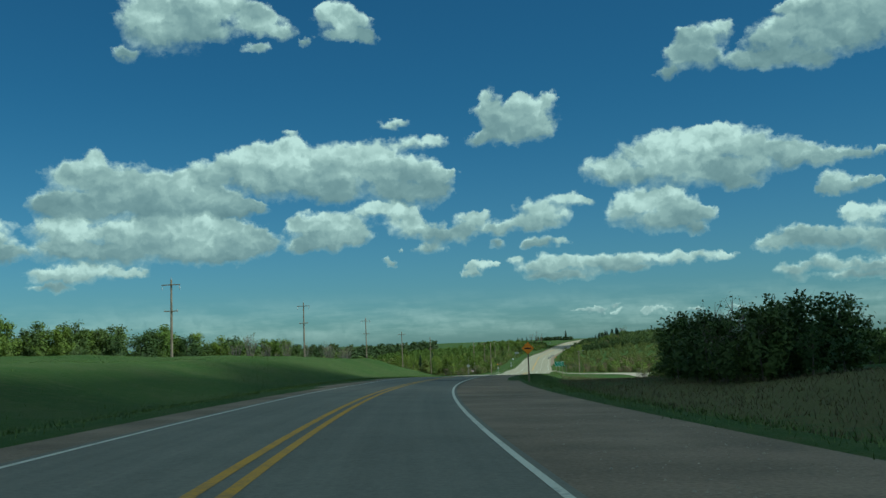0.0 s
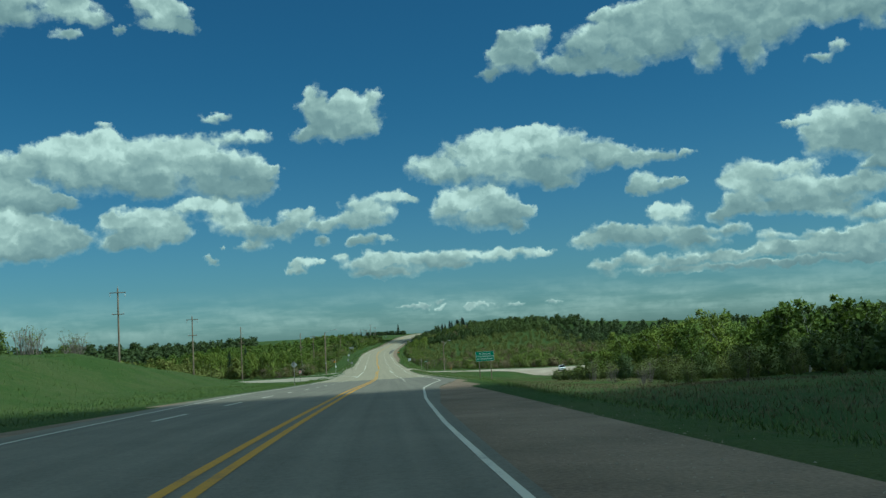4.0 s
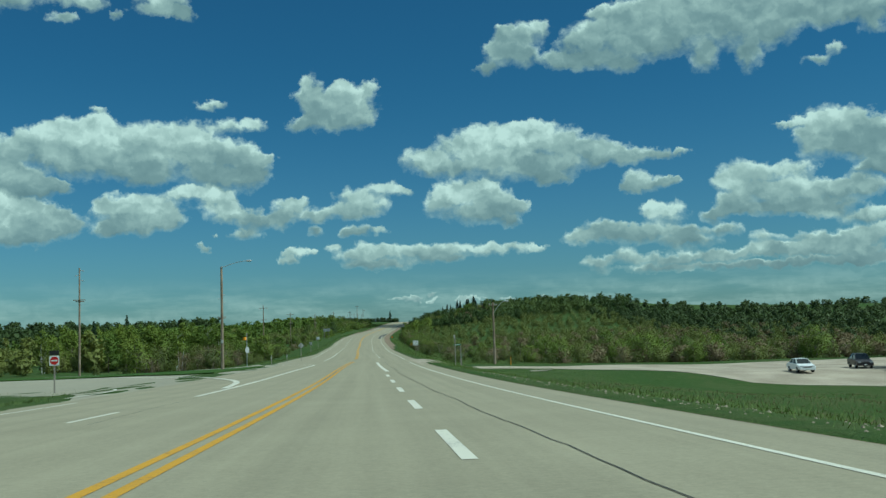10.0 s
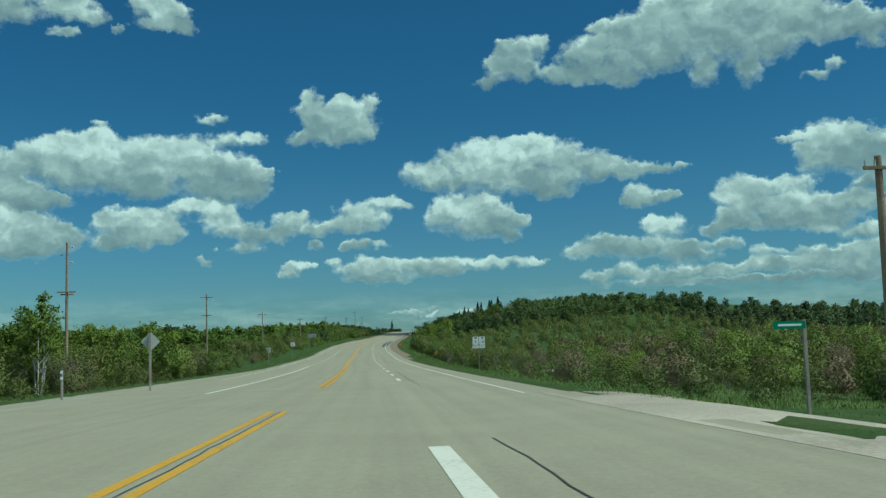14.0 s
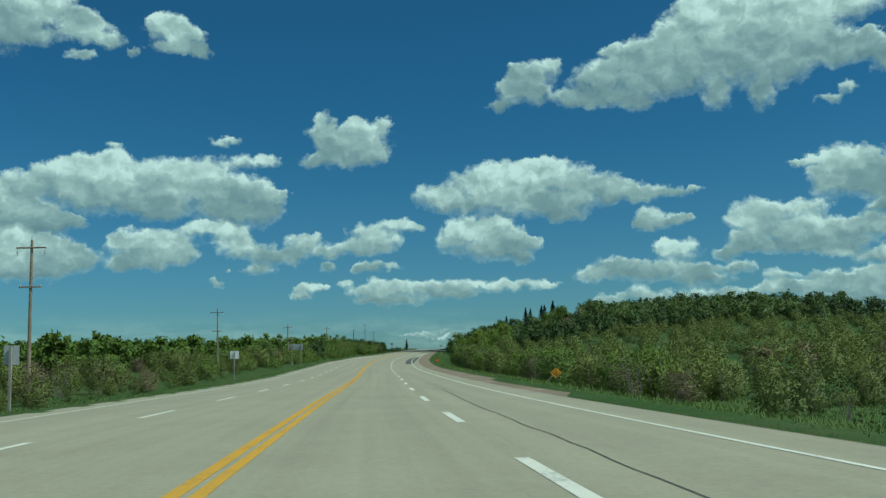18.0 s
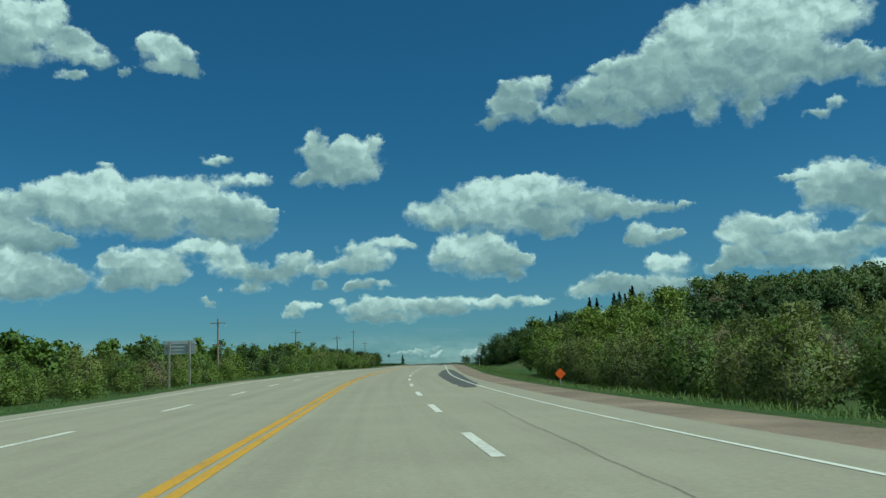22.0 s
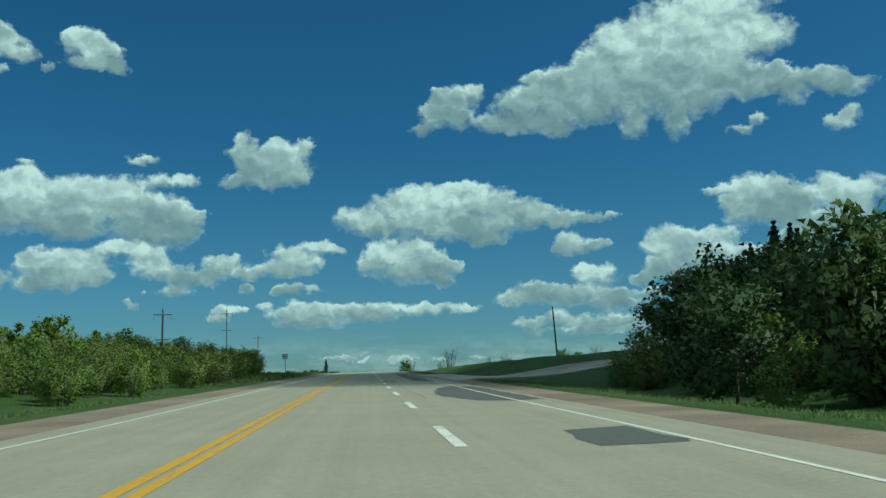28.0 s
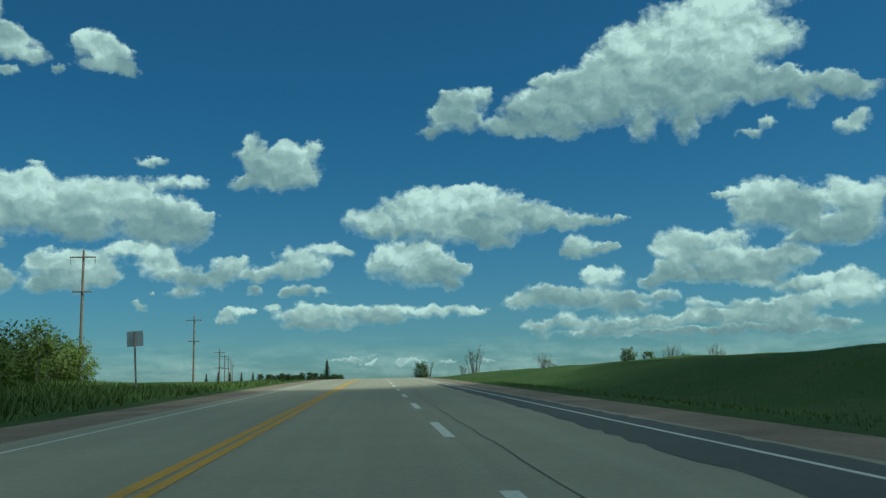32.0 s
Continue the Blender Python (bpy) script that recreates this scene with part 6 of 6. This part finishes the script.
# ---- grass along the verges ----
def tufts(name, seed, n, place, tall, mat, label, blades=4, cover=0.34):
    rng = np.random.default_rng(seed)
    u, lat = place(rng, n)
    slope = (axis_x(u + 1.0) - axis_x(u - 1.0)) / 2.0
    long = np.sqrt(1 + slope**2)
    x, y = axis_x(u) + lat / long, u - lat * slope / long
    inside = ((x > 46) & (x < 152) & (y > 335) & (y < 383) & (y > 372 - 40 * (x > 66))) | ((x < 44) & (y > 300 + (x < 20) * 25) & (y < 404) & (x > -60)) | ((x > 124) & (x < 146) & (y > 814) & (y < 864)) | ((x > 140) & (x < 210) & (np.abs(y - 840.5 - (x - 150) * 0.33) < 4.5))
    x, y = x[~inside], y[~inside]
    z = ground_z(x, y)
    root = np.repeat(np.stack([x, y, z - 0.03], 1), blades, 0)
    m = len(root)
    root[:, :2] += rng.normal(size=(m, 2)) * cover
    tip = root + np.stack([rng.normal(size=m) * 0.35, rng.normal(size=m) * 0.35, rng.uniform(0.5, 1.1, m)], 1) * tall
    a = rng.uniform(0, 6.283, m)
    side = np.stack([np.cos(a), np.sin(a), 0 * a], 1) * tall * 0.05
    ob = new(name, leaf_mesh(name, np.stack([root - side * 1.5, root + side * 1.5, tip], 1), mat, np.tile((0.0, 0.0, 1.0), (m, 1)), 0.8))
    return tagged(ob, label, "grass", kind="stuff")


def verge_right(rng, n):
    u = rng.uniform(-10, 1000, n)
    return u, verge_r(u) + 0.2 + rng.exponential(3.2, n)


def verge_left(rng, n):
    u = rng.uniform(0, 1000, n)
    return u, -verge_l(u) - 0.2 - rng.exponential(3.5, n)


def bank(u0, u1, l0, l1):
    return lambda rng, n: (rng.uniform(u0, u1, n), rng.uniform(l0, l1, n))


tufts("verge_grass", 1, 30000, verge_right, 0.17, M_BLADE, "fresh green grass along the gravel shoulder")
tufts("verge_grass", 2, 22000, verge_left, 0.17, M_BLADE, "fresh green grass along the road edge")
tufts("dry_grass", 3, 7000, bank(0, 220, 12, 34), 0.3, M_STRAW, "dry grey-brown grass on the rough ground")
tufts("field_grass", 5, 20000, bank(190, 385, 10, 46), 0.16, M_BLADE, "rough green grass in the hollow")
tufts("dry_grass", 6, 3500, bank(225, 340, 14, 50), 0.26, M_STRAW, "dry stalks standing in the hollow")
tufts("brush_grass", 7, 14000, bank(396, 620, 11.5, 36), 0.32, M_BLADE, "tall green grass before the brush")
tufts("bank_grass", 8, 9000, bank(80, 300, -46, -12), 0.2, M_BLADE, "short green grass on the bank")
tufts("bank_grass", 9, 12000, bank(800, 960, 12, 60), 0.16, M_BLADE, "deep green grass on the hill")
tufts("bank_grass", 10, 16000, bank(845, 960, -30, -8), 0.5, M_BLADE, "green grass on the bank by the pole line")


# ---- loose stones and clods along the gravel edge ----
def stones(name, seed, n, place, size, mat, label):
    """Small angular stones half sunk in the ground, past counting."""
    rng = np.random.default_rng(seed)
    u, lat = place(rng, n)
    slope = (axis_x(u + 1.0) - axis_x(u - 1.0)) / 2.0
    long = np.sqrt(1 + slope**2)
    x, y = axis_x(u) + lat / long, u - lat * slope / long
    at = np.stack([x, y, ground_z(x, y) - 0.01], 1)
    shape = np.array([(1, 0, 0), (0, 1, 0), (-1, 0, 0), (0, -1, 0), (0.1, 0.1, 0.8)])
    corners = shape[None] * rng.uniform(0.5, 1.3, (n, 5, 3)) * (size * rng.uniform(0.35, 1.0, (n, 1, 1)) ** 2)
    a = rng.uniform(0, 6.283, n)
    c, si = np.cos(a)[:, None], np.sin(a)[:, None]
    corners = np.stack([corners[:, :, 0] * c - corners[:, :, 1] * si, corners[:, :, 0] * si + corners[:, :, 1] * c, corners[:, :, 2]], 2)
    verts = (corners + at[:, None]).reshape(-1, 3)
    faces = [(5 * i + j, 5 * i + (j + 1) % 4, 5 * i + 4) for i in range(n) for j in range(4)]
    return tagged(mesh_object(name, verts, faces, mat), label, "stones", kind="stuff")


M_CLOD = speckled("dry_clods", (0.2, 0.165, 0.12), (0.42, 0.36, 0.28), 0.5, 0.03, 0.95, 0.02)
stones("gravel_stones", 61, 3000, lambda rng, n: (rng.uniform(0, 130, n), rng.uniform(4.3, 7.4, n)), 0.03, M_CLOD, "loose gravel stones on the shoulder")
stones("clods", 62, 1300, lambda rng, n: (rng.uniform(180, 320, n), rng.normal(9.9, 0.3, n)), 0.06, M_CLOD, "pale dry clods and stones where the paving meets the grass")

# ---- unseen fair-weather clouds added overhead to shade the start and the end ----
def cloud_droplets(name, clearness):
    """Cloud droplets: white, and letting part of the sun through."""
    mat = bpy.data.materials.new(name)
    mat.use_nodes = True
    n = Nodes(mat.node_tree)
    clear, both = n.add("ShaderNodeBsdfTransparent"), n.add("ShaderNodeMixShader")
    bsdf = mat.node_tree.nodes["Principled BSDF"]
    bsdf.inputs["Base Color"].default_value, bsdf.inputs["Roughness"].default_value = (0.85, 0.86, 0.86, 1), 1.0
    both.inputs[0].default_value = clearness
    n.put(both.inputs[1], bsdf.outputs[0])
    n.put(both.inputs[2], clear.outputs[0])
    n.put(mat.node_tree.nodes["Material Output"].inputs[0], both.outputs[0])
    return mat


M_CLOUD, M_THIN_CLOUD = cloud_droplets("thick_cloud", 0.38), cloud_droplets("thin_cloud", 0.52)


def overhead_cloud(x, y, rx, ry, seed, label, mat, turn=0.0):
    rng = random.Random(seed)
    bm = bmesh.new()
    for k in range(26):
        a, q = rng.uniform(0, 6.283), math.sqrt(rng.uniform(0, 1)) * 0.86
        r = rng.uniform(0.18, 0.3)
        m = Matrix.Translation((math.cos(a) * q * rx, math.sin(a) * q * ry, rng.uniform(0, 25))) @ Matrix.Diagonal((r * rx, r * ry, rng.uniform(14, 30), 1))
        bmesh.ops.create_icosphere(bm, subdivisions=2, radius=1.0, matrix=m)
    bmesh.ops.create_icosphere(bm, subdivisions=3, radius=1.0, matrix=Matrix.Diagonal((rx * 0.9, ry * 0.9, 16, 1)))
    ob = part("cloud", bm, mat, None, "", True)
    at = Vector((x, y, -5)) + SUN_WAY * (620 / SUN_WAY.z)
    ob.matrix_world = pose(*at, 0, 0, turn)
    return tagged(ob, label, "cloud", kind="structure")


overhead_cloud(116, 46, 160, 178, 1, "unseen white cumulus cloud high overhead, added to shade the road", M_CLOUD, -12)
overhead_cloud(*plan_of(866, 48), 60, 97, 2, "small thin white cumulus cloud high overhead", M_THIN_CLOUD, -12)
